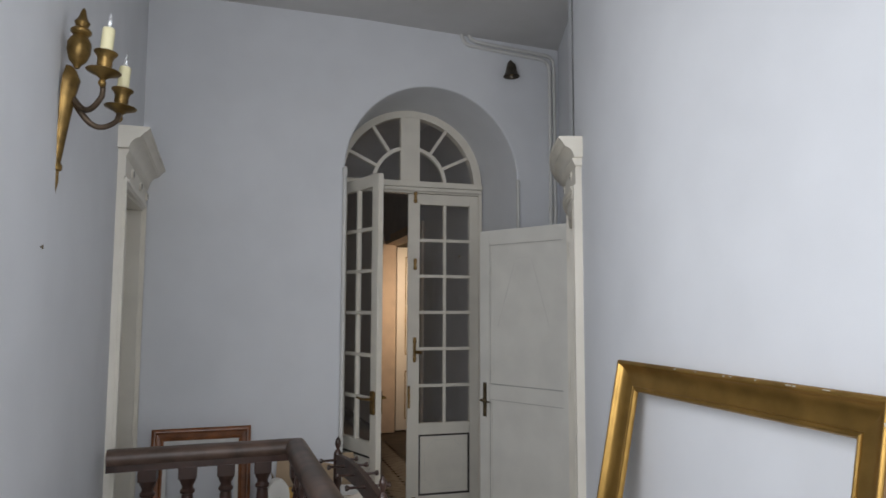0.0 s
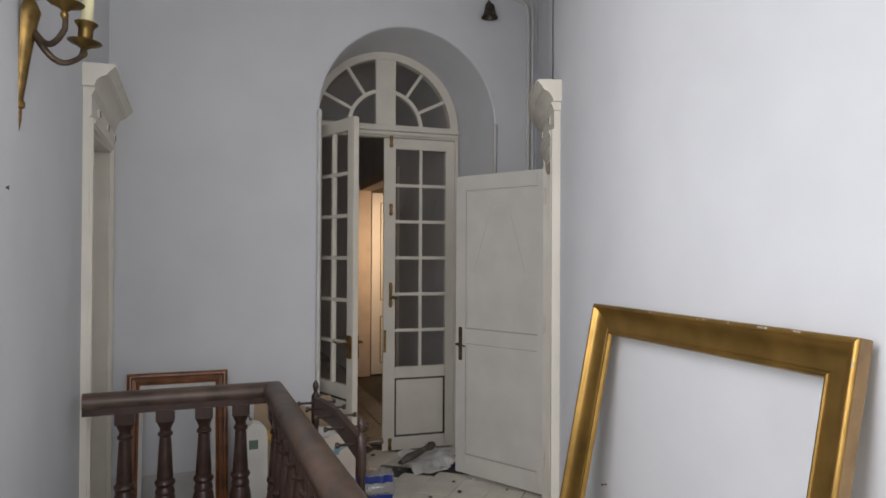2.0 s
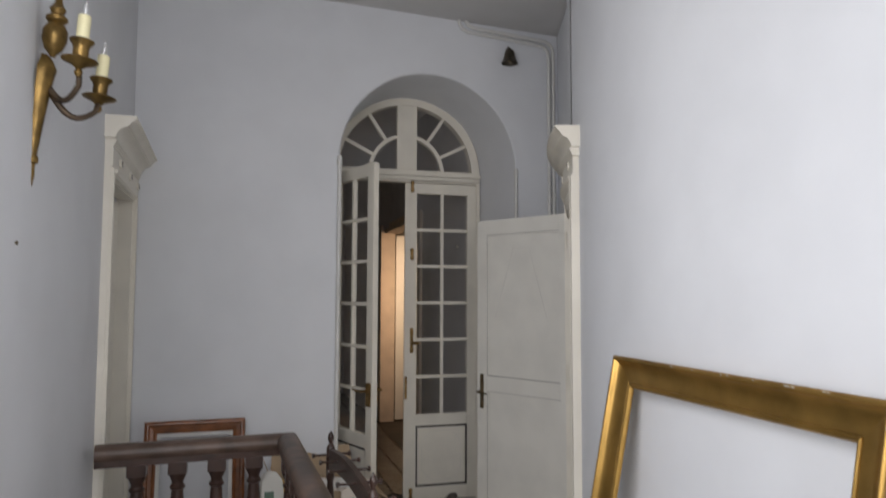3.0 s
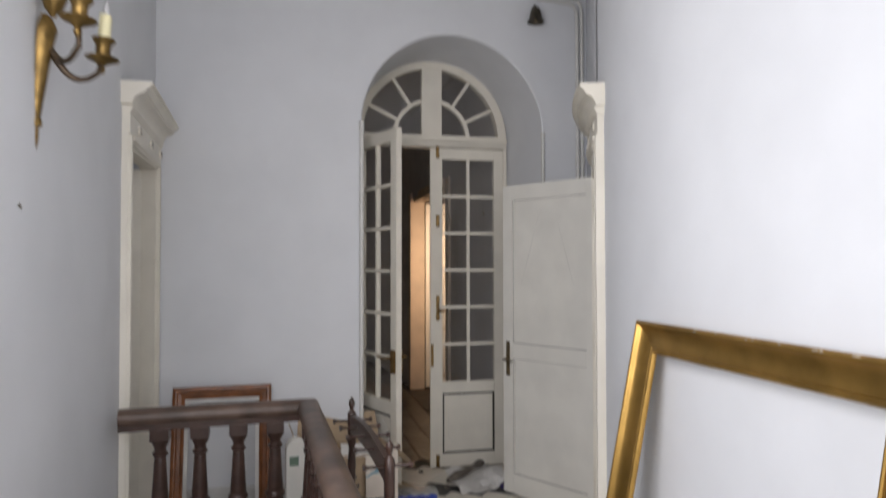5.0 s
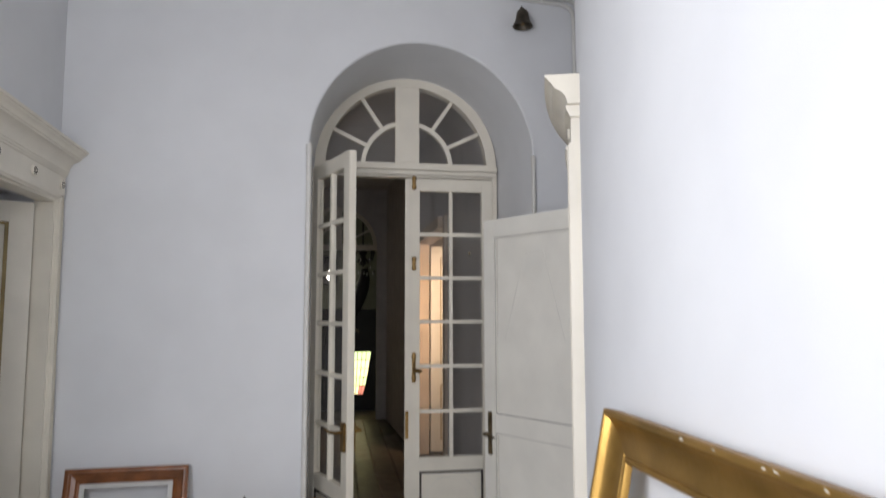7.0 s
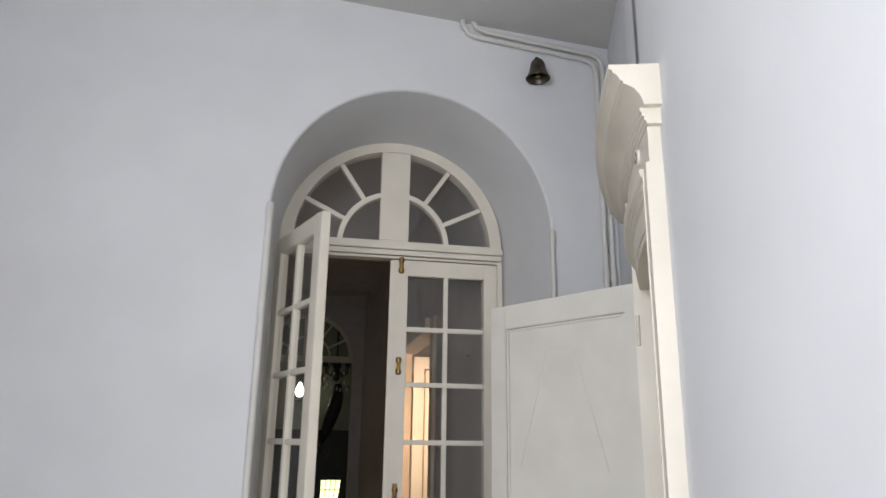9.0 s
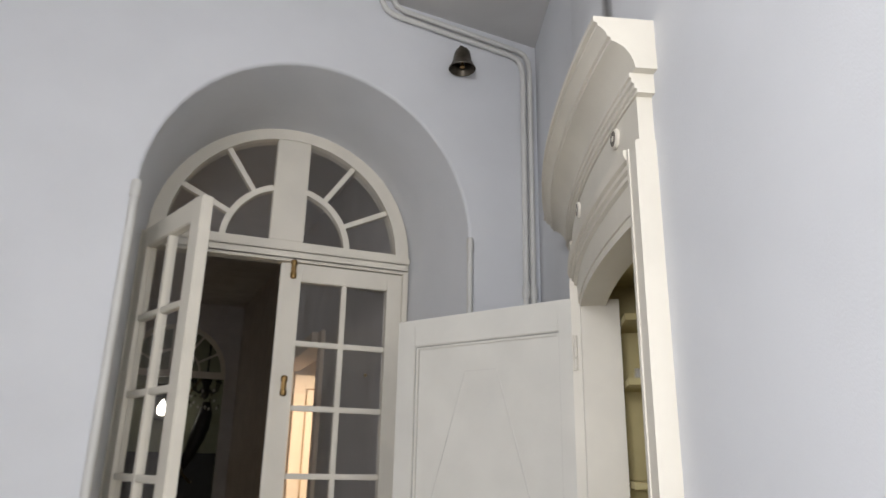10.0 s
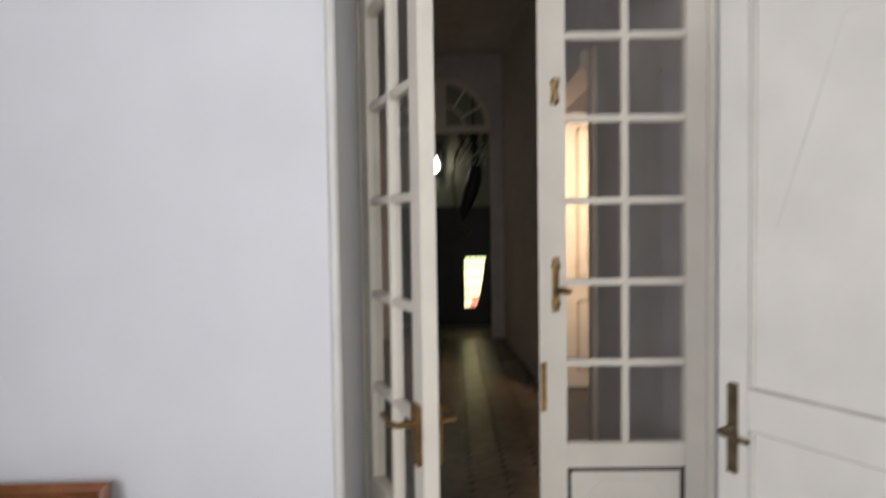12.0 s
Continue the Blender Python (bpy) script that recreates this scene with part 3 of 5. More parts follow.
def cupboard():
    fr = thing("door_2", "cream bowed cupboard doorway with moulded cornice, door standing open", "door", kind="structure")
    ya, yb = -1.652, -0.73
    bm = bmesh.new()
    bow_sweep(bm, CORNICE, ya - 0.03, yb + 0.03, 30)
    part("cornice", bm, CREAM, fr, smooth=True)
    bm = bmesh.new()
    bow_sweep(bm, NECK, ya - 0.012, yb + 0.015, 30)
    part("neck_moulding", bm, CREAM, fr, smooth=True)
    bm = bmesh.new()
    bow_sweep(bm, FRIEZE, ya + 0.004, yb, 30)
    part("frieze", bm, CREAM, fr, smooth=True)
    bm = bmesh.new()
    bow_sweep(bm, ARCHIT, ya + 0.047, yb - 0.09, 30)
    part("head_moulding", bm, CREAM, fr, smooth=True)
    for y0, y1 in ((ya, ya + 0.047), (yb - 0.09, yb)):
        bm = bmesh.new()
        bow_sweep(bm, [(-0.005, 0), (0.036, 0), (0.04, 0.004), (0.04, 2.15), (0.036, 2.155), (-0.005, 2.155)], y0, y1, 4)
        bow_sweep(bm, [(0.04, 0.001), (0.0425, 0.003), (0.0425, 2.148), (0.04, 2.15)], y1 - 0.016, y1 - 0.009, 2)
        part("casing", bm, CREAM, fr)
    bm = bmesh.new()
    bow_sweep(bm, [(-0.062, 2.03), (0.012, 2.03), (0.012, 2.058), (-0.062, 2.058)], -1.60, -0.85, 20)
    part("head_lining", bm, CREAM, fr, smooth=True)
    for y0, y1 in ((-1.612, -1.60), (-0.875, -0.835)):
        bm = bmesh.new()
        bow_sweep(bm, [(-0.10, 0), (0.012, 0), (0.012, 2.05), (-0.10, 2.05)], y0, y1, 3)
        part("jamb_lining", bm, CREAM, fr)
    for y in (-1.53, -1.15, -0.86):
        n = right_n(y)[0]
        m = Matrix.Translation(on_bow(y, 0.03, 2.218)) @ n.to_track_quat("Z", "Y").to_matrix().to_4x4()
        bm = bmesh.new()
        m = m @ Matrix.Diagonal((0.9, 0.9, 0.65, 1.0))
        lathe(bm, [(0.024, 0), (0.024, 0.008), (0.019, 0.012), (0.016, 0.009), (0.008, 0.009), (0.006, 0.014), (0.001, 0.015)], seg=16, m=m)
        for k in range(6):
            a = math.pi * k / 3
            lathe(bm, [(0.005, 0.006), (0.004, 0.012), (0.001, 0.013)], (0.0115 * math.cos(a), 0.0115 * math.sin(a), 0), 6, m=m)
        part("rosette", bm, CREAM, fr, "carved cream rosette with hollows", smooth=True)
        # Dark ring paints the shade of the rosette's sunk carving.
        bm = bmesh.new()
        lathe(bm, [(0.0175, 0.0105), (0.0175, 0.0128), (0.0095, 0.0142), (0.0095, 0.0105)], seg=16, m=m)
        part("hollow_shade", bm, ROSESHADE, fr, "dark ring painting the shade inside the rosette")
    # inside: a shallow closet with shelves, following the curve
    bm = bmesh.new()
    bow_sweep(bm, [(-0.27, 0), (-0.25, 0), (-0.25, 2.2), (-0.27, 2.2)], -1.70, -0.74, 16)
    bow_sweep(bm, [(-0.27, 2.12), (-0.061, 2.12), (-0.061, 2.14), (-0.27, 2.14)], -1.70, -0.74, 16)
    bow_sweep(bm, [(-0.27, 0), (-0.061, 0), (-0.061, 2.12), (-0.27, 2.12)], -1.72, -1.70, 1)
    bow_sweep(bm, [(-0.27, 0), (-0.061, 0), (-0.061, 2.12), (-0.27, 2.12)], -0.76, -0.74, 1)
    part("lining", bm, CUPB, fr, "yellowed cupboard lining")
    for z in SHELVES:
        bm = bmesh.new()
        bow_sweep(bm, [(-0.25, z - 0.009), (-0.105, z - 0.009), (-0.105, z + 0.009), (-0.25, z + 0.009)], -0.95, -0.76, 4)
        part("shelf", bm, CUPB, fr)
    # the leaf, hinged at the far jamb and swung out
    hinge, tip = Vector((0.703, -0.778, 0)), Vector((0.318, -0.112, 0))
    dx = (tip - hinge)
    w = dx.length
    leaf = new("leaf")
    leaf.parent = fr
    leaf.matrix_world = Matrix.Translation(hinge) @ pose(0, 0, 0, 0, 0, math.degrees(math.atan2(dx.y, dx.x)))
    tagged(leaf, "white painted cupboard door leaf standing open")
    H, st, t = 2.08, 0.085, 0.036
    bm = bmesh.new()
    for x0, x1, z0, z1 in ((0, st, 0.02, H), (w - st, w, 0.02, H), (st, w - st, 1.98, H), (st, w - st, 0.92, 1.02), (st, w - st, 0.02, 0.15)):
        box(bm, x0, x1, 0, t, z0, z1)
    part("leaf_frame", bm, WHITE, leaf, bevel=0.003)
    for z0, z1 in ((0.15, 0.92), (1.02, 1.98)):
        bm = bmesh.new()
        box(bm, st, w - st, 0.012, t - 0.014, z0, z1)
        part("panel", bm, WHITE, leaf)
        bm = bmesh.new()
        for x0, x1, a, b in ((st, st + 0.012, z0, z1), (w - st - 0.012, w - st, z0, z1), (st + 0.012, w - st - 0.012, z0, z0 + 0.012), (st + 0.012, w - st - 0.012, z1 - 0.012, z1)):
            box(bm, x0, x1, t - 0.014, t - 0.007, a, b)
        part("panel_moulding", bm, WHITE, leaf, bevel=0.002)
    # Grey strips put the shade along the panel edges into colour.
    bm = bmesh.new()
    for z, hh in ((1.98, 0.004), (1.02, 0.007), (0.92, 0.004), (0.15, 0.007)):
        zz = z if z in (1.02, 0.15) else z - hh
        box(bm, st + 0.001, w - st - 0.001, t - 0.012, t - 0.0065, zz, zz + hh)
    for x in (st, w - st - 0.004):
        for z0, z1 in ((0.158, 0.915), (1.028, 1.975)):
            box(bm, x, x + 0.004, t - 0.012, t - 0.0065, z0, z1)
    part("moulding_shade", bm, PANELSHADE, leaf, "darker strips painting the shade round the door panels")
    # thin scored outline of a missing ornament on the upper panel
    bm = bmesh.new()
    pts = [(w * 0.25, 1.42), (w * 0.43, 1.88), (w * 0.60, 1.88), (w * 0.80, 1.42)]
    for a, b in zip(pts, pts[1:]):
        bar(bm, (a[0], t - 0.0135, a[1]), (b[0], t - 0.0135, b[1]), 0.0024, 0.002)
    part("scored_line", bm, FAINT, leaf, "faint scored outline on the panel")
    bm = bmesh.new()
    box(bm, w - 0.062, w - 0.03, t, t + 0.005, 0.80, 1.03)
    part("handle_plate", bm, IRON, leaf, "dark bronze handle plate", bevel=0.002)
    bm = bmesh.new()
    tube(bm, [(w - 0.046, t, 0.915), (w - 0.046, t + 0.05, 0.915), (w - 0.065, t + 0.058, 0.915), (w - 0.13, t + 0.056, 0.908)], [0.008, 0.008, 0.008, 0.006])
    tube(bm, [(w - 0.046, 0.0, 0.915), (w - 0.046, -0.05, 0.915), (w - 0.03, -0.055, 0.915), (w + 0.03, -0.05, 0.912)], [0.008, 0.008, 0.008, 0.006])
    part("handle", bm, IRON, leaf, "dark bronze lever handle", smooth=True)
    # painted hinges let into the far jamb
    n = right_n(-0.825)[0]
    u = Vector((n.y, -n.x, 0))
    u = u if u.y < 0 else -u
    for z in (1.90, 1.1, 0.25):
        m = Matrix.Translation(on_bow(-0.82, 0.018, z)) @ Matrix((n, u, (0, 0, 1))).transposed().to_4x4()
        bm = bmesh.new()
        box(bm, -0.016, 0.016, -0.004, 0.003, -0.055, 0.055)
        for a, b in ((-0.052, -0.018), (-0.015, 0.016), (0.019, 0.052)):
            lathe(bm, [(0.001, a), (0.0065, a), (0.0065, b), (0.001, b)], (0.012, 0.006, 0), 10)
        for k in (-0.04, 0.0, 0.04):
            box(bm, -0.010, -0.005, 0.003, 0.0045, k - 0.003, k + 0.003)
        bm.transform(m)
        part("hinge", bm, CREAM, fr, "painted-over hinge")
    return fr


cupboard()


def left_doorway():
    fr = thing("door_3", "cream doorway with moulded cornice and a half-open panelled door", "door", kind="structure")
    y0, y1 = -1.22, -0.192

    def run(profile, a, b, name, off=0.0, label=""):
        bm = bmesh.new()
        f = [(Vector((left_x(y), y, 0)), Vector((1, 0.04, 0)).normalized(), Vector((0, 0, 1))) for y in (a, b)]
        sweep(bm, profile, f)
        return part(name, bm, CREAM, fr, label, smooth=True)
    run([(a * 1.15, z) for a, z in CORNICE], y0 - 0.03, y1 + 0.012, "cornice")
    run(NECK, y0, y1 + 0.01, "neck_moulding")
    run([(a * 1.2, z) for a, z in FRIEZE], y0, y1, "frieze")
    run([(-0.005, 2.125), (0.03, 2.125), (0.034, 2.132), (0.042, 2.135), (0.046, 2.145), (0.046, 2.155), (-0.005, 2.155)], y0 + 0.08, y1 - 0.08, "head_moulding")
    for a, b in ((y0, y0 + 0.08), (y1 - 0.08, y1)):
        bm = bmesh.new()
        f = [(Vector((left_x(y), y, 0)), Vector((1, 0, 0)), Vector((0, 0, 1))) for y in (a, b)]
        sweep(bm, [(-0.005, 0), (0.03, 0), (0.03, 2.155), (-0.005, 2.155)], f)
        box(bm, left_x(a) + 0.026, left_x(a) + 0.042, a + 0.008, a + 0.03, 0.001, 2.15)
        box(bm, left_x(a) + 0.026, left_x(a) + 0.036, a + 0.06, a + 0.072, 0.001, 2.15)
        part("casing", bm, CREAM, fr, bevel=0.003)
    for a, b in ((y0 + 0.078, y0 + 0.095), (y1 - 0.095, y1 - 0.078)):
        bm = bmesh.new()
        box(bm, left_x(a) - 0.07, left_x(a) + 0.02, a, b, 0, 2.13)
        part("jamb_lining", bm, CREAM, fr)
    bm = bmesh.new()
    box(bm, left_x(-0.7) - 0.07, left_x(-0.7) + 0.012, y0 + 0.095, y1 - 0.095, 2.115, 2.135)
    part("head_lining", bm, CREAM, fr)
    for y in (-0.25, -0.61, -0.99):
        m = Matrix.Translation((left_x(y) + 0.036, y, 2.205)) @ pose(0, 0, 0, 0, 90, 0)
        # Shade inside the carving, drawn as a dark ring.
        bm = bmesh.new()
        lathe(bm, [(0.0175, 0.0105), (0.0175, 0.0128), (0.0085, 0.0145), (0.0085, 0.0105)], seg=16, m=m)
        part("hollow_shade", bm, ROSESHADE, fr, "dark ring painting the shade inside the rosette")
        bm = bmesh.new()
        lathe(bm, [(0.024, 0), (0.024, 0.008), (0.019, 0.012), (0.016, 0.009), (0.006, 0.014), (0.001, 0.015)], seg=16, m=m)
        part("rosette", bm, CREAM, fr, "carved cream rosette", smooth=True)
    leaf = new("leaf")
    leaf.parent = fr
    leaf.matrix_world = Matrix.Translation((left_x(-0.3) - 0.06, -0.315, 0)) @ pose(0, 0, 0, 0, 0, -150)
    w, t, H, st = 0.80, 0.04, 2.10, 0.10
    bm = bmesh.new()
    for x0, x1, z0, z1 in ((0, st, 0.01, H), (w - st, w, 0.01, H), (st, w - st, H - 0.10, H), (st, w - st, 0.98, 1.08), (st, w - st, 0.01, 0.18)):
        box(bm, x0, x1, -t / 2, t / 2, z0, z1)
    part("leaf_frame", bm, CREAM, leaf, bevel=0.003)
    for z0, z1 in ((0.18, 0.98), (1.08, H - 0.10)):
        bm = bmesh.new()
        box(bm, st, w - st, -0.008, 0.008, z0, z1)
        part("panel", bm, CREAM, leaf)
        for s in (-1, 1):
            bm = bmesh.new()
            ya, yb = sorted((s * 0.008, s * 0.016))
            for x0, x1, a, b in ((st, st + 0.016, z0, z1), (w - st - 0.016, w - st, z0, z1), (st + 0.016, w - st - 0.016, z0, z0 + 0.016), (st + 0.016, w - st - 0.016, z1 - 0.016, z1)):
                box(bm, x0, x1, ya, yb, a, b)
            part("panel_moulding", bm, OCHRELINE, leaf, "ochre-lined panel moulding")
    return fr


left_doorway()
def shelf_glass():
    # Added glass that supplies a small highlight on the shelf.
    g = thing("highlight_glass", "small clear glass added for a bright spot on a cupboard shelf", "glass", on_bow(-0.90, -0.15, SHELVES[4] + 0.009))
    bm = bmesh.new()
    lathe(bm, [(0.018, 0.0), (0.024, 0.004), (0.022, 0.032), (0.020, 0.032), (0.018, 0.008), (0.001, 0.007)], seg=14)
    part("bowl", bm, BULB, g, smooth=True)
    return g


shelf_glass()
# room behind the half-open door
plain("wall_side_room", -3.6, -3.5, -2.2, 0.6, 0, 2.8, WALL, "pale wall of a side room", "wall")
plain("wall_side_room_end", -3.5, -2.26, 0.2, 0.3, 0, 2.8, WALL, "pale end wall of a side room", "wall")
plain("wall_side_room_near", -3.5, -2.26, -2.2, -2.1, 0, 2.8, WALL, "pale near wall of a side room", "wall")
plain("ceiling_side_room", -3.6, -2.26, -2.2, 0.3, 2.8, 2.9, CEIL, "pale ceiling of a side room", "ceiling")
plain("floor_side_room", -3.5, -2.3, -2.2, 0.3, -0.2, -0.01, MARBLE, "pale tiled floor of a side room", "floor")
def skirting():
    bm = bmesh.new()
    sweep(bm, [(0, 0), (0.018, 0), (0.018, 0.17), (0.012, 0.19), (0, 0.19)], [(Vector((x, far_y(x) + 0.002, 0)), Vector((0, -1, 0)), Vector((0, 0, 1))) for x in (-1.95, -0.70)])
    return solid("baseboard", bm, BASE, "grey painted baseboard along the wall", "baseboard")


skirting()


# ---- balustrade ----
RAIL_TOP = 0.93
L0, C0, N0 = Vector((-1.845, -1.42, 0)), Vector((-1.05, -1.36, 0)), Vector((-0.975, -3.10, 0))
BAL = [(0.034, 0.15), (0.03, 0.165), (0.022, 0.18), (0.021, 0.19), (0.03, 0.197), (0.033, 0.205), (0.027, 0.214), (0.02, 0.224), (0.028, 0.234), (0.03, 0.242), (0.024, 0.25), (0.03, 0.262), (0.041, 0.295), (0.045, 0.33), (0.043, 0.365), (0.037, 0.40), (0.034, 0.41), (0.037, 0.415), (0.037, 0.424), (0.033, 0.434), (0.031, 0.445), (0.037, 0.452), (0.04, 0.462), (0.036, 0.472), (0.03, 0.478), (0.031, 0.49), (0.027, 0.56), (0.023, 0.64), (0.021, 0.665), (0.028, 0.67), (0.029, 0.68), (0.022, 0.688), (0.021, 0.70), (0.028, 0.715), (0.035, 0.735)]


def balustrade():
    b = thing("balustrade", "dark turned-wood stair balustrade with a moulded handrail", "balustrade")
    prof = [(-0.04, 0.0), (-0.048, 0.012), (-0.05, 0.03), (-0.044, 0.045), (-0.03, 0.057), (-0.01, 0.062), (0.01, 0.062), (0.03, 0.057), (0.044, 0.045), (0.05, 0.03), (0.048, 0.012), (0.04, 0.0)]
    up = Vector((0, 0, 1))
    d1, d2 = (C0 - L0).normalized(), (N0 - C0).normalized()
    s1, s2 = d1.cross(up), d2.cross(up)
    mit = (s1 + s2).normalized() / max(0.3, (s1 + s2).normalized().dot(s1))
    z = Vector((0, 0, RAIL_TOP - 0.062))
    bm = bmesh.new()
    sweep(bm, prof, [(L0 + z, s1, up), (C0 - d1 * 0.03 + z, s1, up), (C0 + z, mit, up), (C0 + d2 * 0.03 + z, s2, up), (N0 + z, s2, up)])
    part("handrail", bm, RAILWOOD, b, smooth=True)
    bm = bmesh.new()
    pr2 = [(-0.035, 0), (0.035, 0), (0.035, 0.03), (-0.035, 0.03)]
    sweep(bm, pr2, [(L0 + Vector((0, 0, RAIL_TOP - 0.092)), s1, up), (C0 + Vector((0, 0, RAIL_TOP - 0.092)), mit, up), (N0 + Vector((0, 0, RAIL_TOP - 0.092)), s2, up)])
    part("under_rail", bm, DARKWOOD, b)
    bm = bmesh.new()
    sweep(bm, [(-0.05, 0), (0.05, 0), (0.05, 0.06), (-0.05, 0.06)], [(L0, s1, up), (C0, mit, up), (N0, s2, up)])
    part("base_rail", bm, DARKWOOD, b)
    first = None
    spots = [L0 + d1 * t for t in (0.165, 0.328, 0.49, 0.65)] + [C0 + d2 * (0.14 + 0.17 * i) for i in range(9)]
    for p in spots:
        if first is None:
            bm = bmesh.new()
            lathe(bm, [(r * 1.12, z) for r, z in BAL], seg=16)
            box(bm, -0.036, 0.036, -0.036, 0.036, 0.0, 0.15)
            box(bm, -0.038, 0.038, -0.038, 0.038, 0.735, 0.785)
            first = finish(bm, "baluster", DARKWOOD, True)
        ob = new("baluster", first)
        ob.parent = b
        ob.location = (p.x, p.y, 0.055)
    for p, name in ((N0, "newel"), ):
        bm = bmesh.new()
        box(bm, p.x - 0.05, p.x + 0.05, p.y - 0.05, p.y + 0.05, 0, RAIL_TOP - 0.06)
        part(name, bm, DARKWOOD, b, bevel=0.005)
    return b


balustrade()


# ---- picture frames ----
def picture_frame(name, label, w, h, profile, mat, m, slip=None):
    """A mitred frame in the local x-z plane, face towards -y; profile rows of (inset from the outer edge, depth)."""
    ob = thing(name, label, "picture frame")
    ob.matrix_world = m
    corners = [((0, 0), (1, 1)), ((w, 0), (-1, 1)), ((w, h), (-1, -1)), ((0, h), (1, -1))]
    for i, side in enumerate(("bottom_rail", "stile", "top_rail", "stile")):
        bm = bmesh.new()
        fr = []
        for (x, z), (sx, sz) in (corners[i], corners[(i + 1) % 4]):
            fr.append(((x, 0, z), (sx, 0, sz), (0, -1, 0)))
        sweep(bm, profile, fr)
        part(side, bm, mat, ob, smooth=True)
    if slip:
        ins, wd, mt = slip
        bm = bmesh.new()
        for x0, x1, z0, z1 in ((ins, ins + wd, ins, h - ins), (w - ins - wd, w - ins, ins, h - ins), (ins + wd, w - ins - wd, ins, ins + wd), (ins + wd, w - ins - wd, h - ins - wd, h - ins)):
            box(bm, x0, x1, -0.012, -0.004, z0, z1)
        part("inner_slip", bm, mt, ob, "pale inner slip")
    return ob


GPROF = [(0, 0.0), (0, 0.041), (0.004, 0.0448), (0.011, 0.0456), (0.015, 0.0426), (0.018, 0.0357), (0.026, 0.0281), (0.038, 0.022), (0.054, 0.0179), (0.072, 0.016), (0.085, 0.0152), (0.0865, 0.0125), (0.089, 0.0125), (0.091, 0.016), (0.096, 0.0179), (0.101, 0.0163), (0.1035, 0.0122), (0.105, 0.0099), (0.105, 0.0)]


def lean(a_bottom, b_bottom, top_mid, height):
    """Pose of a leaning panel: local x along the floor edge, z up the lean."""
    a, b, t = Vector(a_bottom), Vector(b_bottom), Vector(top_mid)
    x = (b - a).normalized()
    mid = (a + b) / 2
    z = (t - mid)
    z = (z - x * z.dot(x)).normalized()
    y = z.cross(x)
    m = Matrix((x, y, z)).transposed().to_4x4()
    m.translation = a
    return m


gilt = picture_frame("gilt_picture_frame", "large empty gilt picture frame leaning against the wall", 1.165, 1.36, GPROF, GOLD,
              lean((-0.13, -2.315, 0.0), (-0.13, -3.48, 0.0), (0.132, -2.88, 1.336), 1.36))
for x0, x1, z0, z1 in ((-0.0015, 0.0, 0.0, 1.36), (1.165, 1.1665, 0.0, 1.36), (0.0, 1.165, 1.36, 1.3615)):
    bm = bmesh.new()
    box(bm, x0, x1, -0.038, -0.002, z0, z1)
    part("edge_band", bm, OCHRE, gilt, "matt ochre side of the frame")
chip_rnd = random.Random(12)
for k in range(12):
    bm = bmesh.new()
    L, W = chip_rnd.uniform(0.006, 0.022), chip_rnd.uniform(0.0015, 0.0035)
    if k < 9:
        x = chip_rnd.uniform(0.35, 1.12)
        box(bm, x, x + L, -0.0463, -0.0445, 1.36 - 0.004 - W, 1.36 - 0.003)
    else:
        z = chip_rnd.uniform(0.5, 1.34)
        box(bm, 1.165 - 0.004 - W, 1.165 - 0.003, -0.0463, -0.0445, z, z + L)
    for v in bm.verts:
        v.co += Vector((0.003 * noise.noise(v.co * 90), 0, 0.002 * noise.noise(v.co * 70 + Vector((5, 0, 0)))))
    part("chip", bm, GESSO, gilt, "bare white gesso chip")
WPROF = [(0, 0), (0, 0.025), (0.01, 0.03), (0.022, 0.028), (0.03, 0.018), (0.05, 0.014), (0.06, 0.02), (0.07, 0.016), (0.07, 0)]
picture_frame("wooden_picture_frame", "empty reddish-brown wooden picture frame leaning on the wall", 0.565, 0.835, WPROF, OAK,
              lean((-1.80, -0.43, 0.0), (-1.235, -0.41, 0.0), (-1.515, -0.225, 0.815), 0.835), (0.07, 0.022, PALE))


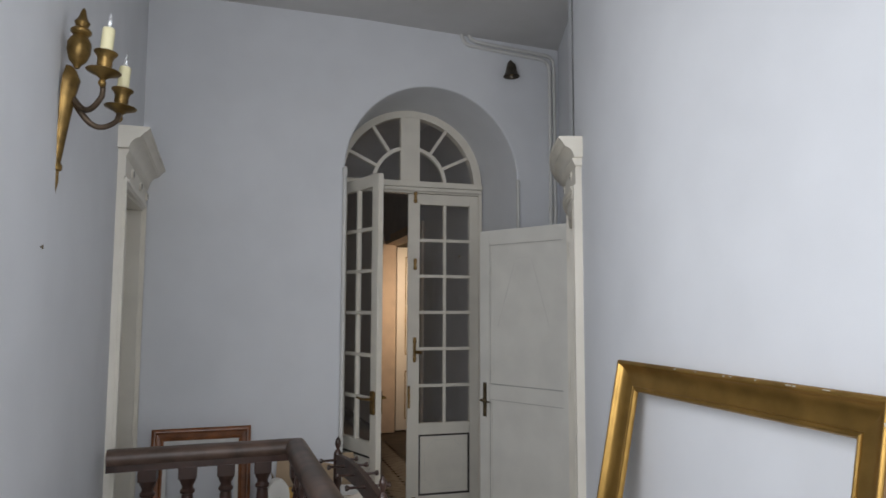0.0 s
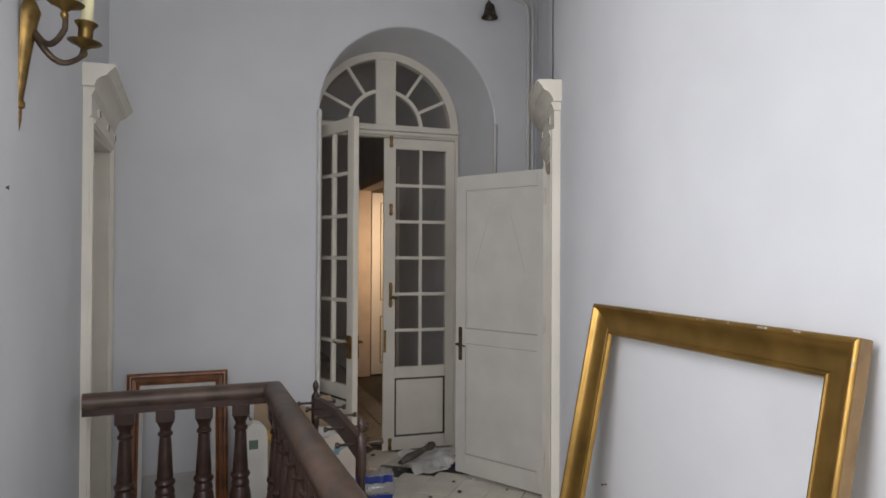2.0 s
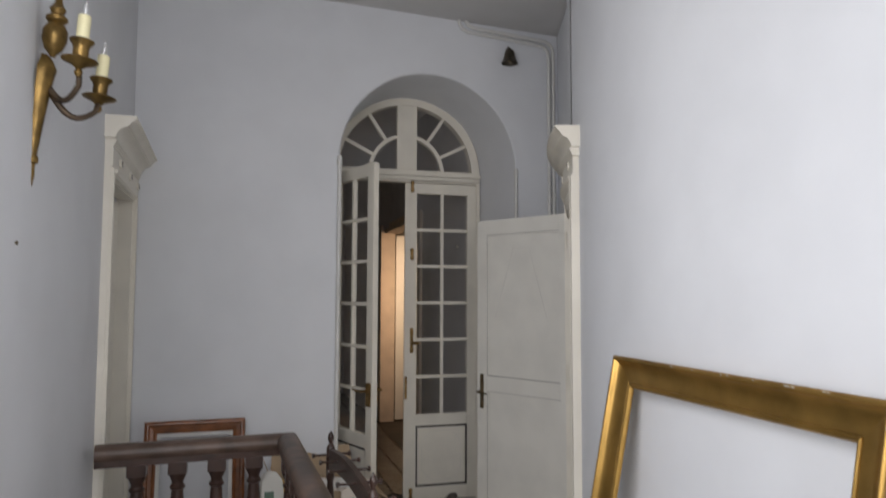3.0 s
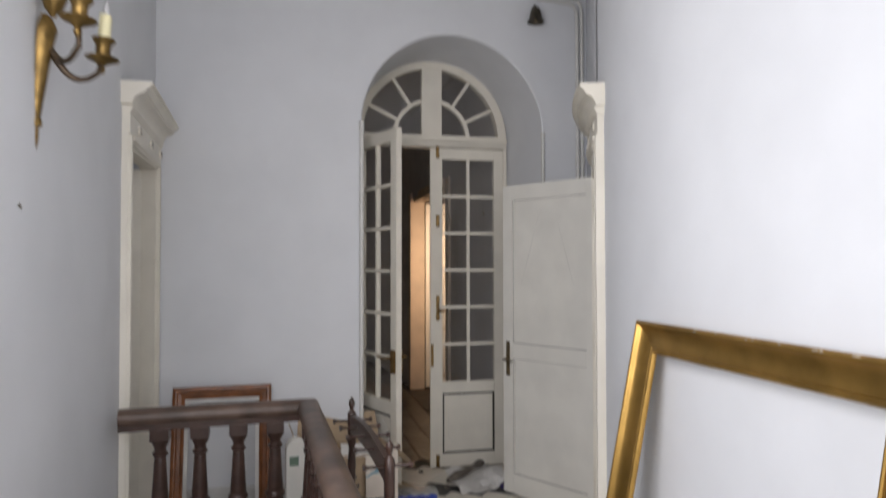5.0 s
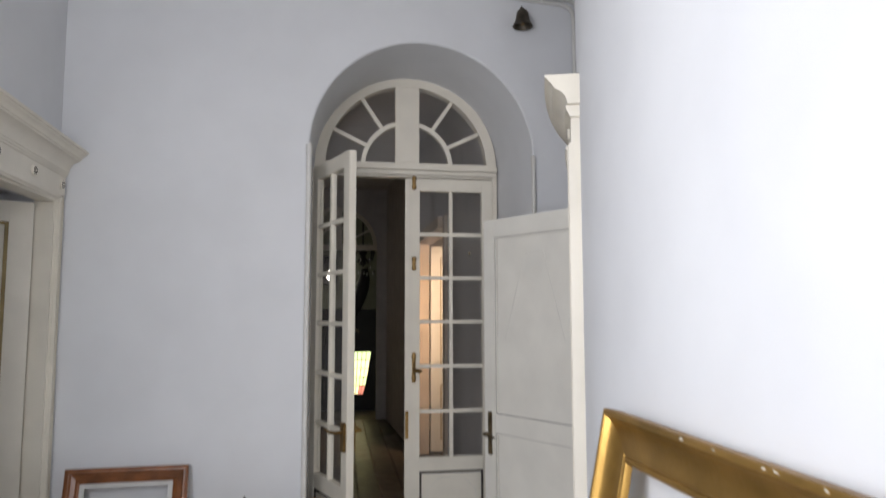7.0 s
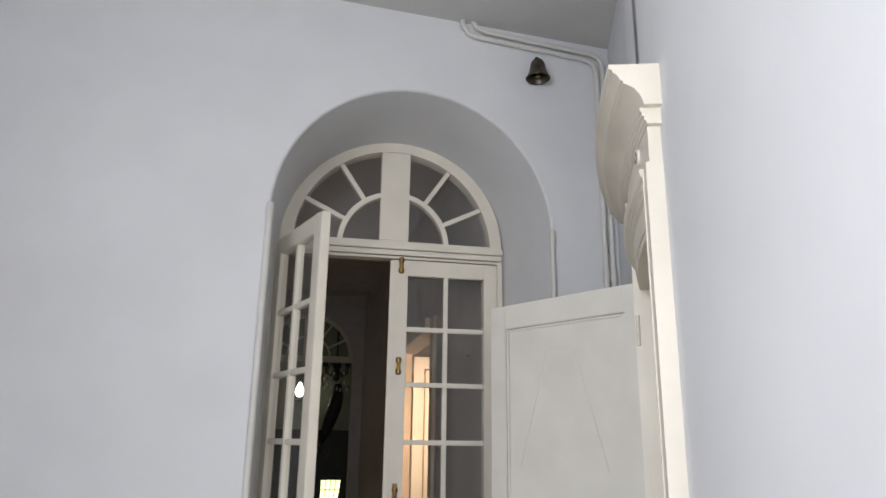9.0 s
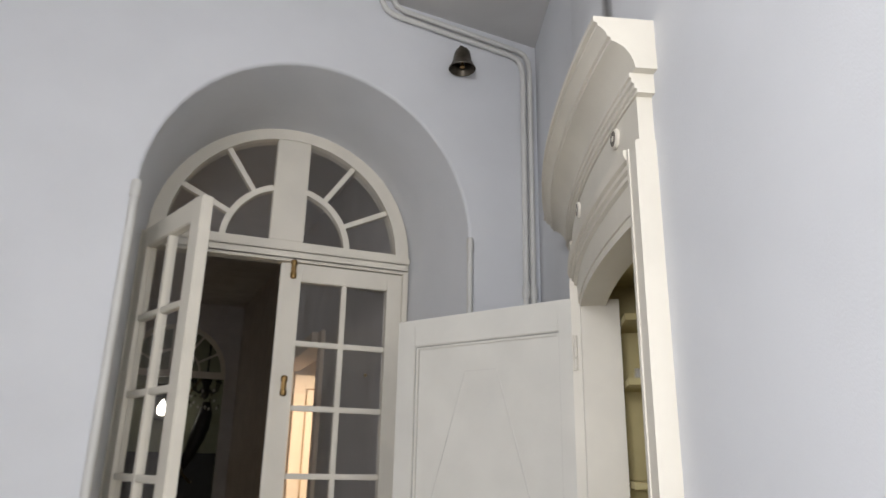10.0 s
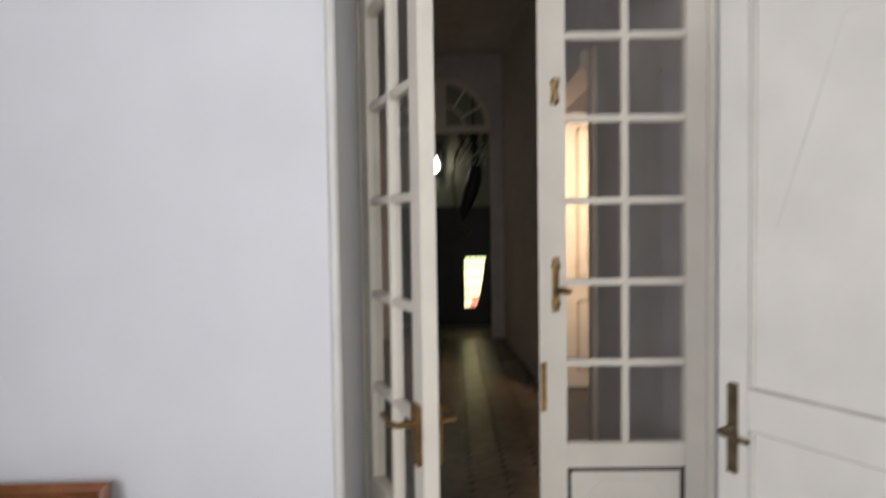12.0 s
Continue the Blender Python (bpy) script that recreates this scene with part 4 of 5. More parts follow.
# ---- boot rack ----
def boot_rack():
    far, near = Vector((-0.845, -1.30, 0)), Vector((-0.785, -2.12, 0))
    r = thing("boot_rack", "dark wooden boot and hat rack with pegs and prongs", "rack")
    d = (near - far).normalized()
    s = d.cross(Vector((0, 0, 1)))
    post = [(0.0, 0), (0.02, 0.0), (0.02, 0.10), (0.014, 0.12), (0.02, 0.16), (0.016, 0.2), (0.016, 0.38), (0.02, 0.4), (0.02, 0.44), (0.013, 0.46), (0.017, 0.52), (0.02, 0.60), (0.014, 0.68), (0.02, 0.70), (0.02, 0.84), (0.014, 0.85), (0.008, 0.86), (0.012, 0.872), (0.015, 0.886), (0.013, 0.90), (0.006, 0.91), (0.001, 0.92)]
    for p in (far, near):
        bm = bmesh.new()
        lathe(bm, post, p, 12)
        part("post", bm, DARKWOOD, r, smooth=True)
        bm = bmesh.new()
        bar(bm, p + s * 0.19 + Vector((0, 0, 0.025)), p - s * 0.19 + Vector((0, 0, 0.025)), 0.05, 0.05, (0, 0, 1))
        part("foot", bm, DARKWOOD, r, bevel=0.008)
    # arched top board
    bm = bmesh.new()
    n, fr = 16, []
    for i in range(n + 1):
        k = i / n
        p = far + (near - far) * k
        h = 0.03 * math.sin(math.pi * k)
        fr.append((p + Vector((0, 0, 0.79 + h)), s, Vector((0, 0, 1))))
    sweep(bm, [(-0.012, -0.04), (0.012, -0.04), (0.012, 0.045), (-0.012, 0.045)], fr)
    part("top_board", bm, DARKWOOD, r)
    for k in (0.03, 0.27, 0.5, 0.73, 0.97):
        c = far + (near - far) * k + Vector((0, 0, 0.81 + 0.02 * math.sin(math.pi * k)))
        for q in (-1, 1):
            bm = bmesh.new()
            tube(bm, [c + s * q * 0.01, c + s * q * 0.075, c + s * q * 0.083, c + s * q * 0.092], [0.006, 0.0055, 0.012, 0.011])
            part("peg", bm, DARKWOOD, r, smooth=True)
    # pronged lower board
    bm = bmesh.new()
    zb = Vector((0, 0, 0.42))
    bar(bm, far - d * 0.02 + zb, near + d * 0.04 + zb, 0.13, 0.022, (0, 0, 1))
    part("lower_board", bm, DARKWOOD, r, bevel=0.004)
    for i in range(7):
        c = far + d * (0.03 + 0.128 * i) + zb
        for q in (-1, 1):
            bm = bmesh.new()
            out = []
            for u, w in ((0.06, 0.03), (0.075, 0.026), (0.11, 0.024), (0.15, 0.027), (0.175, 0.026), (0.185, 0.018)):
                out.append((u, w))
            prof_a = [c + s * q * u + d * w for u, w in out]
            prof_b = [c + s * q * u - d * w for u, w in reversed(out)]
            vs = [bm.verts.new(p + Vector((0, 0, -0.011))) for p in prof_a + prof_b]
            bm.faces.new(vs)
            ex = bmesh.ops.extrude_face_region(bm, geom=bm.faces[:])
            for v in ex["geom"]:
                if isinstance(v, bmesh.types.BMVert):
                    v.co.z += 0.022
            part("prong", bm, DARKWOOD, r, bevel=0.003)
    bm = bmesh.new()
    bar(bm, far + Vector((0, 0, 0.12)), near + Vector((0, 0, 0.12)), 0.03, 0.04, (0, 0, 1))
    part("stretcher", bm, DARKWOOD, r, bevel=0.004)
    return r


boot_rack()


# ---- boxes and clutter ----
def open_carton():
    b = thing("cardboard_box", "open brown cardboard box with papers, on the tile floor", "box", (-0.815, -0.39, 0), 4)
    w, d, h, t = 0.52, 0.36, 0.44, 0.006
    bm = bmesh.new()
    box(bm, -w / 2, w / 2, -d / 2, -d / 2 + t, 0, h)
    box(bm, -w / 2, w / 2, d / 2 - t, d / 2, 0, h)
    box(bm, -w / 2, -w / 2 + t, -d / 2 + t, d / 2 - t, 0, h)
    box(bm, w / 2 - t, w / 2, -d / 2 + t, d / 2 - t, 0, h)
    box(bm, -w / 2 + t, w / 2 - t, -d / 2 + t, d / 2 - t, 0, t)
    part("body", bm, CARD, b)

    def flap(a, bb, out, up):
        a, bb = Vector(a), Vector(bb)
        o = Vector((out[0], out[1], up))
        bm = bmesh.new()
        n = o.cross(bb - a).normalized() * 0.004
        q = [a, bb, bb + o * 0.96 + (a - bb) * 0.04, a + o + (bb - a) * 0.03]
        vs = [bm.verts.new(p) for p in q] + [bm.verts.new(p + n) for p in q]
        bm.faces.new(vs[:4])
        bm.faces.new(vs[4:][::-1])
        for i in range(4):
            bm.faces.new((vs[i], vs[(i + 1) % 4], vs[4 + (i + 1) % 4], vs[4 + i]))
        part("flap", bm, CARD, b)
    flap((-w / 2, d / 2, h), (w / 2, d / 2, h), (0, 0.05), 0.17)
    flap((w / 2, -d / 2, h), (w / 2, d / 2, h), (0.15, 0.0), -0.10)
    flap((-w / 2, d / 2, h), (-w / 2, -d / 2, h), (-0.05, 0.0), 0.13)
    # hand-written marker lines on the front
    for x0, x1, z in ((-0.02, 0.055, 0.31), (0.01, 0.07, 0.26)):
        bm = bmesh.new()
        pts = [(x0 + (x1 - x0) * i / 24, -d / 2 - 0.001, z + 0.014 * math.sin(i * 1.9) + 0.003 * math.sin(i * 0.7)) for i in range(25)]
        tube(bm, pts, 0.002, 4)
        part("marker_line", bm, INK, b, "unreadable dark marker scrawl")
    bm = bmesh.new()
    box(bm, -0.19, -0.09, -d / 2 - 0.002, -d / 2, 0.20, 0.30)
    part("label", bm, CARDDARK, b, "brown pasted label")
    return b


open_carton()


def sheet_thing(name, label, category, pts, mat, rough=0.01, seed=1, n=14, thick=0.0015, parts=()):
    """A crumpled sheet over the quad pts."""
    ob = thing(name, label, category, pts[0])
    bm = bmesh.new()
    p0 = Vector(pts[0])
    q = [Vector(p) - p0 for p in pts]
    grid = []
    for i in range(n + 1):
        row = []
        for j in range(n + 1):
            u, v = i / n, j / n
            p = (q[0] * (1 - u) + q[1] * u) * (1 - v) + (q[3] * (1 - u) + q[2] * u) * v
            k = noise.noise(Vector((p.x * 5 + seed, p.y * 5, seed * 1.7))) + 0.35 * noise.noise(Vector((p.x * 13, p.y * 13 + seed, 3.1)))
            edge = 0.02 * noise.noise(Vector((u * 7 + seed, v * 7, 9.0)))
            row.append(bm.verts.new(p + Vector((edge, edge * 0.7, abs(k) * rough * 2.2))))
        grid.append(row)
    for i in range(n):
        for j in range(n):
            bm.faces.new((grid[i][j], grid[i + 1][j], grid[i + 1][j + 1], grid[i][j + 1]))
    ex = bmesh.ops.extrude_face_region(bm, geom=bm.faces[:])
    for v in ex["geom"]:
        if isinstance(v, bmesh.types.BMVert):
            v.co.z += thick
    part("sheet", bm, mat, ob)
    return ob


def card_panel():
    # Separate pale sheet stands in for the carton's lighter right face.
    b = thing("box_face_sheet", "pale sheet standing in for the box's lighter face, printed with blue marks", "cardboard")
    m = lean((-0.70, -0.625, 0), (-0.515, -0.615, 0), (-0.605, -0.592, 0.48), 0.49)
    b.matrix_world = m
    bm = bmesh.new()
    q = [(0.0, 0.0), (0.188, 0.0), (0.19, 0.50), (0.0, 0.44)]
    vs = [bm.verts.new((x, -0.008, z)) for x, z in q] + [bm.verts.new((x, 0, z)) for x, z in q]
    bm.faces.new(vs[:4])
    bm.faces.new(vs[4:][::-1])
    for i in range(4):
        bm.faces.new((vs[i], vs[(i + 1) % 4], vs[4 + (i + 1) % 4], vs[4 + i]))
    part("board", bm, CARDPALE, b)
    for pts in ([(0.05, 0.335), (0.09, 0.345), (0.10, 0.39), (0.065, 0.395)], [(0.0, 0.315), (0.06, 0.345), (0.055, 0.36), (0.0, 0.325)], [(0.085, 0.36), (0.14, 0.385), (0.14, 0.392), (0.085, 0.372)], [(0.10, 0.07), (0.165, 0.07), (0.165, 0.19)], [(0.09, 0.03), (0.165, 0.03), (0.165, 0.055), (0.10, 0.055)]):
        bm = bmesh.new()
        vs = [bm.verts.new((x, -0.0095, z)) for x, z in pts]
        bm.faces.new(vs)
        ex = bmesh.ops.extrude_face_region(bm, geom=bm.faces[:])
        for v in ex["geom"]:
            if isinstance(v, bmesh.types.BMVert):
                v.co.y += 0.001
        part("print", bm, PRINTBLUE, b, "faded blue printed shapes")
    return b


card_panel()
sheet_thing("envelope", "yellow padded envelope lying in a cardboard box", "envelope", [(-1.04, -0.53, 0.425), (-0.86, -0.55, 0.425), (-0.84, -0.34, 0.435), (-1.02, -0.32, 0.435)], YELLOW, 0.004, 3, 6, 0.012)
sheet_thing("paper_sheet", "white paper sheets spilling over a cardboard box", "paper", [(-0.84, -0.57, 0.428), (-0.60, -0.57, 0.432), (-0.58, -0.34, 0.44), (-0.82, -0.32, 0.44)], PAPER, 0.005, 4, 8, 0.004)
sheet_thing("cardboard_flap", "loose flat piece of brown cardboard on the floor", "cardboard", [(-0.50, -0.44, 0.20), (-0.24, -0.16, 0.01), (-0.26, 0.10, 0.004), (-0.52, 0.02, 0.16)], CARD, 0.003, 5, 6, 0.004)
sheet_thing("wrapping_paper", "large crumpled white paper sheet on the floor", "paper", [(0.0, -0.12, 0.004), (0.25, -0.08, 0.004), (0.45, 0.40, 0.03), (-0.02, 0.33, 0.03)], PAPER, 0.022, 6, 26, 0.001)
sheet_thing("wrapping_paper", "crumpled white paper scrap by the door sill", "paper", [(0.18, -0.10, 0.012), (0.34, 0.0, 0.012), (0.40, 0.25, 0.05), (0.15, 0.2, 0.04)], PAPER, 0.03, 8, 20, 0.001)
sheet_thing("cloth", "dark purple cloth under the open cupboard door", "cloth", [(0.29, -0.06, 0.003), (0.45, -0.14, 0.003), (0.5, 0.08, 0.02), (0.33, 0.12, 0.03)], PURPLE, 0.03, 9, 14, 0.004)


def water_pack():
    b = thing("bottle_pack", "clear plastic-wrapped bottle pack with blue printed bands", "bottle pack", (-0.37, -0.42, 0), -3)
    bm = bmesh.new()
    n, fr = 12, []
    for i in range(n + 1):
        x = -0.13 + 0.26 * i / n
        k = 1 - 0.12 * abs(2 * i / n - 1) ** 3
        fr.append(((x, 0, 0.088), (0, k, 0), (0, 0, k)))
    prof = [(0.09 * (1 if math.cos(a) > 0 else -1) * abs(math.cos(a)) ** 0.5, 0.086 * (1 if math.sin(a) > 0 else -1) * abs(math.sin(a)) ** 0.5) for a in [2 * math.pi * i / 24 for i in range(24)]]
    sweep(bm, prof, fr)
    for v in bm.verts:
        v.co += Vector((0, 1, 1)) * 0.006 * noise.noise(v.co * 30)
    part("wrap", bm, PLASTIC, b, "crinkled clear plastic wrap", smooth=True)
    for z0, z1 in ((0.006, 0.042), (0.118, 0.160)):
        bm = bmesh.new()
        rows = []
        for i in range(17):
            x = -0.125 + 0.24 * i / 16
            wob = 0.006 * noise.noise(Vector((x * 30, z0 * 50, 2)))
            yo = -0.096
            rows.append([bm.verts.new((x, yo + wob, z0 + wob)), bm.verts.new((x, (-0.097 if z0 < 0.1 else -0.089) + wob, z1 + wob))])
        for a, c in zip(rows, rows[1:]):
            bm.faces.new((a[0], c[0], c[1], a[1]))
        ex = bmesh.ops.extrude_face_region(bm, geom=bm.faces[:])
        for v in ex["geom"]:
            if isinstance(v, bmesh.types.BMVert):
                v.co.y -= 0.002
        part("band", bm, BLUE, b, "deep blue printed band")
    bm = bmesh.new()
    for x0, x1, z0, z1 in ((-0.055, -0.02, 0.075, 0.08), (-0.055, -0.02, 0.11, 0.115), (-0.055, -0.05, 0.08, 0.11), (-0.025, -0.02, 0.08, 0.11)):
        box(bm, x0, x1, -0.101, -0.098, z0, z1)
    part("print", bm, PAPER, b, "small white printed square")
    return b


water_pack()


def wall_unit():
    b = thing("electric_heater", "white metal appliance with a small green display", "appliance", (-1.092, -0.66, 0), 8)
    bm = bmesh.new()
    sweep(bm, [(-0.06, 0.0), (0.06, 0.0), (0.06, 0.50), (0.052, 0.545), (0.03, 0.575), (-0.005, 0.585), (-0.035, 0.578), (-0.055, 0.55), (-0.06, 0.51)],
          [((0, y, 0), (1, 0, 0), (0, 0, 1)) for y in (-0.04, 0.04)])
    part("case", bm, WHITE, b, smooth=True, bevel=0.006)
    bm = bmesh.new()
    box(bm, -0.045, 0.005, -0.043, -0.039, 0.44, 0.49)
    part("display", bm, GREENLCD, b, "dull green display")
    return b


wall_unit()


def brush():
    b = thing("hand_brush", "dark worn hand brush on crumpled paper", "brush", (0.10, 0.12, 0.06), 28)
    bm = bmesh.new()
    tube(bm, [(-0.18, 0, 0.0), (-0.10, 0.01, 0.015), (-0.02, 0.0, 0.03), (0.06, 0.005, 0.045), (0.12, 0.0, 0.06), (0.15, 0, 0.065)], [0.018, 0.03, 0.025, 0.02, 0.032, 0.02], 10)
    part("handle", bm, DUSTBROWN, b, smooth=True)
    return b


brush()


def plastic_bag():
    b = thing("plastic_bag", "crumpled clear plastic bag beside the boot rack", "bag", (-0.945, -0.86, 0))
    bm = bmesh.new()
    bmesh.ops.create_icosphere(bm, subdivisions=4, radius=0.1)
    for v in bm.verts:
        k = 1 + 0.45 * noise.noise(v.co * 14) + 0.2 * noise.noise(v.co * 40)
        v.co = Vector((v.co.x * k * 0.9, v.co.y * k, max(-0.09, v.co.z * k * 1.4))) + Vector((0, 0, 0.09))
    part("sheet", bm, PLASTIC, b)
    bm = bmesh.new()
    grid = [[bm.verts.new((-0.05 + 0.022 * i + 0.008 * noise.noise(Vector((i, j, 2.0))), -0.115 + 0.012 * noise.noise(Vector((i * 0.8, j * 0.9, 5.0))), 0.03 + 0.02 * j)) for j in range(5)] for i in range(4)]
    for i in range(3):
        for j in range(4):
            bm.faces.new((grid[i][j], grid[i + 1][j], grid[i + 1][j + 1], grid[i][j + 1]))
    ex = bmesh.ops.extrude_face_region(bm, geom=bm.faces[:])
    for v in ex["geom"]:
        if isinstance(v, bmesh.types.BMVert):
            v.co.y -= 0.002
    part("print", bm, PRINTBLUE, b, "faded blue print on the bag")
    return b


plastic_bag()


def debris(name, label, at, r, mat, seed):
    rnd = random.Random(seed)
    bm = bmesh.new()
    bmesh.ops.create_icosphere(bm, subdivisions=2, radius=r)
    for v in bm.verts:
        k = 1 + 0.5 * noise.noise(v.co * (1.5 / r) + Vector((seed, 0, 0)))
        v.co = Vector((v.co.x * k, v.co.y * k * 0.8, max(-r * 0.3, v.co.z * k * 0.5)))
    ob = new(name, finish(bm, name, mat))
    ob.location = (at[0], at[1], r * 0.3)
    ob.rotation_euler.z = rnd.random() * 6
    return tagged(ob, label, "debris", "rubble on the landing")


for i, (x, y, r, mt) in enumerate(((-0.02, -0.54, 0.014, "d"), (0.19, -0.50, 0.016, "d"), (0.33, -0.32, 0.02, "p"), (0.37, -0.28, 0.012, "p"), (-0.22, -0.78, 0.01, "d"), (0.22, -0.3, 0.012, "d"), (-0.06, 0.06, 0.03, "d"), (-0.02, 0.2, 0.022, "d"), (0.02, 0.02, 0.018, "d"), (-0.17, 0.45, 0.02, "d"), (0.5, -0.55, 0.01, "d"))):
    debris("rubble", "small grey plaster crumb on the floor" if mt == "d" else "small white plaster chip on the floor", (x, y), r, DUSTBROWN if mt == "d" else PAPER, i)


# ---- wall fixtures ----
def bell():
    b = thing("bell", "small tarnished bronze bell on the wall", "bell", (0.527, far_y(0.53) - 0.07, 3.225))
    bm = bmesh.new()
    lathe(bm, [(0.058, 0.0), (0.06, 0.004), (0.052, 0.016), (0.042, 0.04), (0.037, 0.07), (0.034, 0.085), (0.026, 0.098), (0.012, 0.103), (0.008, 0.115), (0.001, 0.118)], seg=20)
    bmesh.ops.delete(bm, geom=[f for f in bm.faces if all(abs(v.co.z) < 1e-6 for v in f.verts)], context="FACES")
    lathe(bm, [(0.055, 0.001), (0.047, 0.016), (0.037, 0.04), (0.032, 0.07), (0.02, 0.09), (0.001, 0.094)], seg=20)
    bmesh.ops.delete(bm, geom=[f for f in bm.faces if len(f.verts) > 10 and f.calc_center_median().z < 0.01], context="FACES")
    part("bell_body", bm, BRONZE, b, smooth=True)
    bm = bmesh.new()
    tube(bm, [(0, 0, 0.09), (0, 0, 0.03), (0, 0, 0.012)], [0.004, 0.005, 0.012])
    part("clapper", bm, BRASS, b, smooth=True)
    bm = bmesh.new()
    tube(bm, [(0, 0, 0.112), (0, 0.02, 0.13), (0, 0.05, 0.125), (0, 0.078, 0.12)], 0.005)
    part("bracket", bm, BRONZE, b, smooth=True)
    return b


bell()


def pipes():
    def run(name, pts, r, label):
        p = thing(name, label, "pipe")
        bm = bmesh.new()
        tube(bm, pts, r, 10)
        part("tube", bm, PIPE, p, smooth=True)
        return p

    y = 0.0
    slope = -0.028
    for k, (x1, z1, x0) in enumerate(((0.905, 3.445, 0.195), (0.868, 3.41, 0.15))):
        r = 0.06
        pts = [(x0 + 0.0, y, z1 + 0.13), (x0 + 0.008, y, z1 + 0.075), (x0 + 0.03, y, z1 + 0.04), (x0 + 0.07, y, z1 + 0.024)]
        pts += [(x1 - 0.07, y, z1), (x1 - 0.03, y, z1 - 0.012), (x1 - 0.008, y, z1 - 0.04), (x1, y, z1 - 0.09), (x1, y, 2.28), (x1, y, 0.05)]
        pts = [(px, far_y(px) - 0.018, pz) for px, _, pz in pts]
        p = run("conduit_pipe", pts, 0.013, "cream-painted conduit pipe running along the wall")
        bm = bmesh.new()
        lathe(bm, [(0.017, 0), (0.017, 0.05)], (x1, far_y(x1) - 0.018, 2.25), 10)
        part("coupling", bm, PIPE, p, smooth=True)
    for x, r, cap in ((0.598, 0.012, 0.015), (-0.682, 0.0145, 0.0175)):
        yy = far_y(x) - cap
        p = run("corner_pipe", [(x, yy, 2.47), (x, yy, 0.0)], r, "cream-painted capped pipe on the arch edge")
        bm = bmesh.new()
        lathe(bm, [(cap, -0.05), (cap, 0.0), (cap * 0.85, 0.008), (cap * 0.4, 0.013), (0.001, 0.014)], (x, yy, 2.465), 12)
        part("cap", bm, PIPE, p, "rounded cream-painted pipe cap", smooth=True)


pipes()


def sconce():
    yS = SCONCE_Y
    xw = left_x(yS)
    s = thing("wall_sconce", "gilt bronze two-armed wall sconce with candle bulbs", "sconce", (xw, yS, SCONCE_Z), -3)
    s.matrix_world = Matrix.Translation((xw + 0.004, yS, SCONCE_Z - 0.042)) @ pose(0, 0, 0, 0, 4, -3) @ Matrix.Scale(0.92, 4)
    # tapering backplate, an urn above, two arms
    bm = bmesh.new()
    rows = [(-0.30, 0.010, 0.012), (-0.25, 0.012, 0.018), (-0.215, 0.011, 0.016), (-0.21, 0.018, 0.024), (-0.195, 0.018, 0.024), (-0.185, 0.013, 0.018), (-0.05, 0.022, 0.028), (0.05, 0.034, 0.038), (0.09, 0.036, 0.045), (0.12, 0.02, 0.03), (0.135, 0.012, 0.015)]
    sweep(bm, [(math.cos(a), math.sin(a)) for a in [math.pi * (i / 10) - math.pi / 2 for i in range(11)]],
          [((0.002, 0, z), (d, 0, 0), (0, w, 0)) for z, w, d in rows])
    part("backplate", bm, SCBRASS, s, smooth=True)
    bm = bmesh.new()
    lathe(bm, [(0.008, 0.13), (0.012, 0.14), (0.026, 0.155), (0.036, 0.185), (0.036, 0.215), (0.028, 0.23), (0.022, 0.24), (0.032, 0.25), (0.032, 0.258), (0.018, 0.27), (0.024, 0.285), (0.014, 0.30), (0.01, 0.315), (0.006, 0.33), (0.001, 0.335)], (0.03, 0, 0), 16)
    part("urn", bm, SCBRASS, s, smooth=True)
    for q, reach, dip, top in ((-1, 0.135, -0.02, 0.085), (1, 0.155, -0.055, 0.02)):
        e = Vector((reach, q * 0.085, 0))
        bm = bmesh.new()
        pts = []
        for i in range(15):
            k = i / 14
            x = 0.03 + (e.x - 0.03) * min(1.0, k * 1.25)
            yy = e.y * (k ** 1.3)
            z = 0.03 + (dip - 0.03) * math.sin(math.pi * min(1, k * 1.05)) * 0.9 + (top - 0.03) * k ** 3
            pts.append((x, yy, z))
        tube(bm, pts, [0.011 - 0.003 * i / 14 for i in range(15)], 10)
        arm = part("arm", bm, SCDARK, s, "dark patinated scroll arm", smooth=True)
        bm = bmesh.new()
        lathe(bm, [(0.005, -0.03), (0.011, -0.022), (0.012, -0.014), (0.008, -0.006), (0.014, 0.0), (0.022, 0.006), (0.048, 0.016), (0.053, 0.021), (0.050, 0.024), (0.03, 0.027), (0.02, 0.031), (0.023, 0.042), (0.022, 0.054), (0.025, 0.068), (0.034, 0.078), (0.036, 0.083), (0.033, 0.086), (0.012, 0.086)], (e.x, e.y, top), 18)
        part("candle_cup", bm, SCBRASS, arm, "gilt candle cup", smooth=True)
        bm = bmesh.new()
        lathe(bm, [(0.019, 0.085), (0.019, 0.158), (0.017, 0.163), (0.006, 0.164)], (e.x, e.y, top), 14)
        part("candle_sleeve", bm, IVORY, arm, "ivory candle sleeve", smooth=True)
        bm = bmesh.new()
        lathe(bm, [(0.005, 0.163), (0.009, 0.175), (0.008, 0.19), (0.003, 0.208), (0.001, 0.213)], (e.x, e.y, top), 10)
        part("bulb", bm, BULB, arm, "small clear candle bulb", smooth=True)
    return s


SCONCE_Y, SCONCE_Z = -2.46, 2.175
sconce()


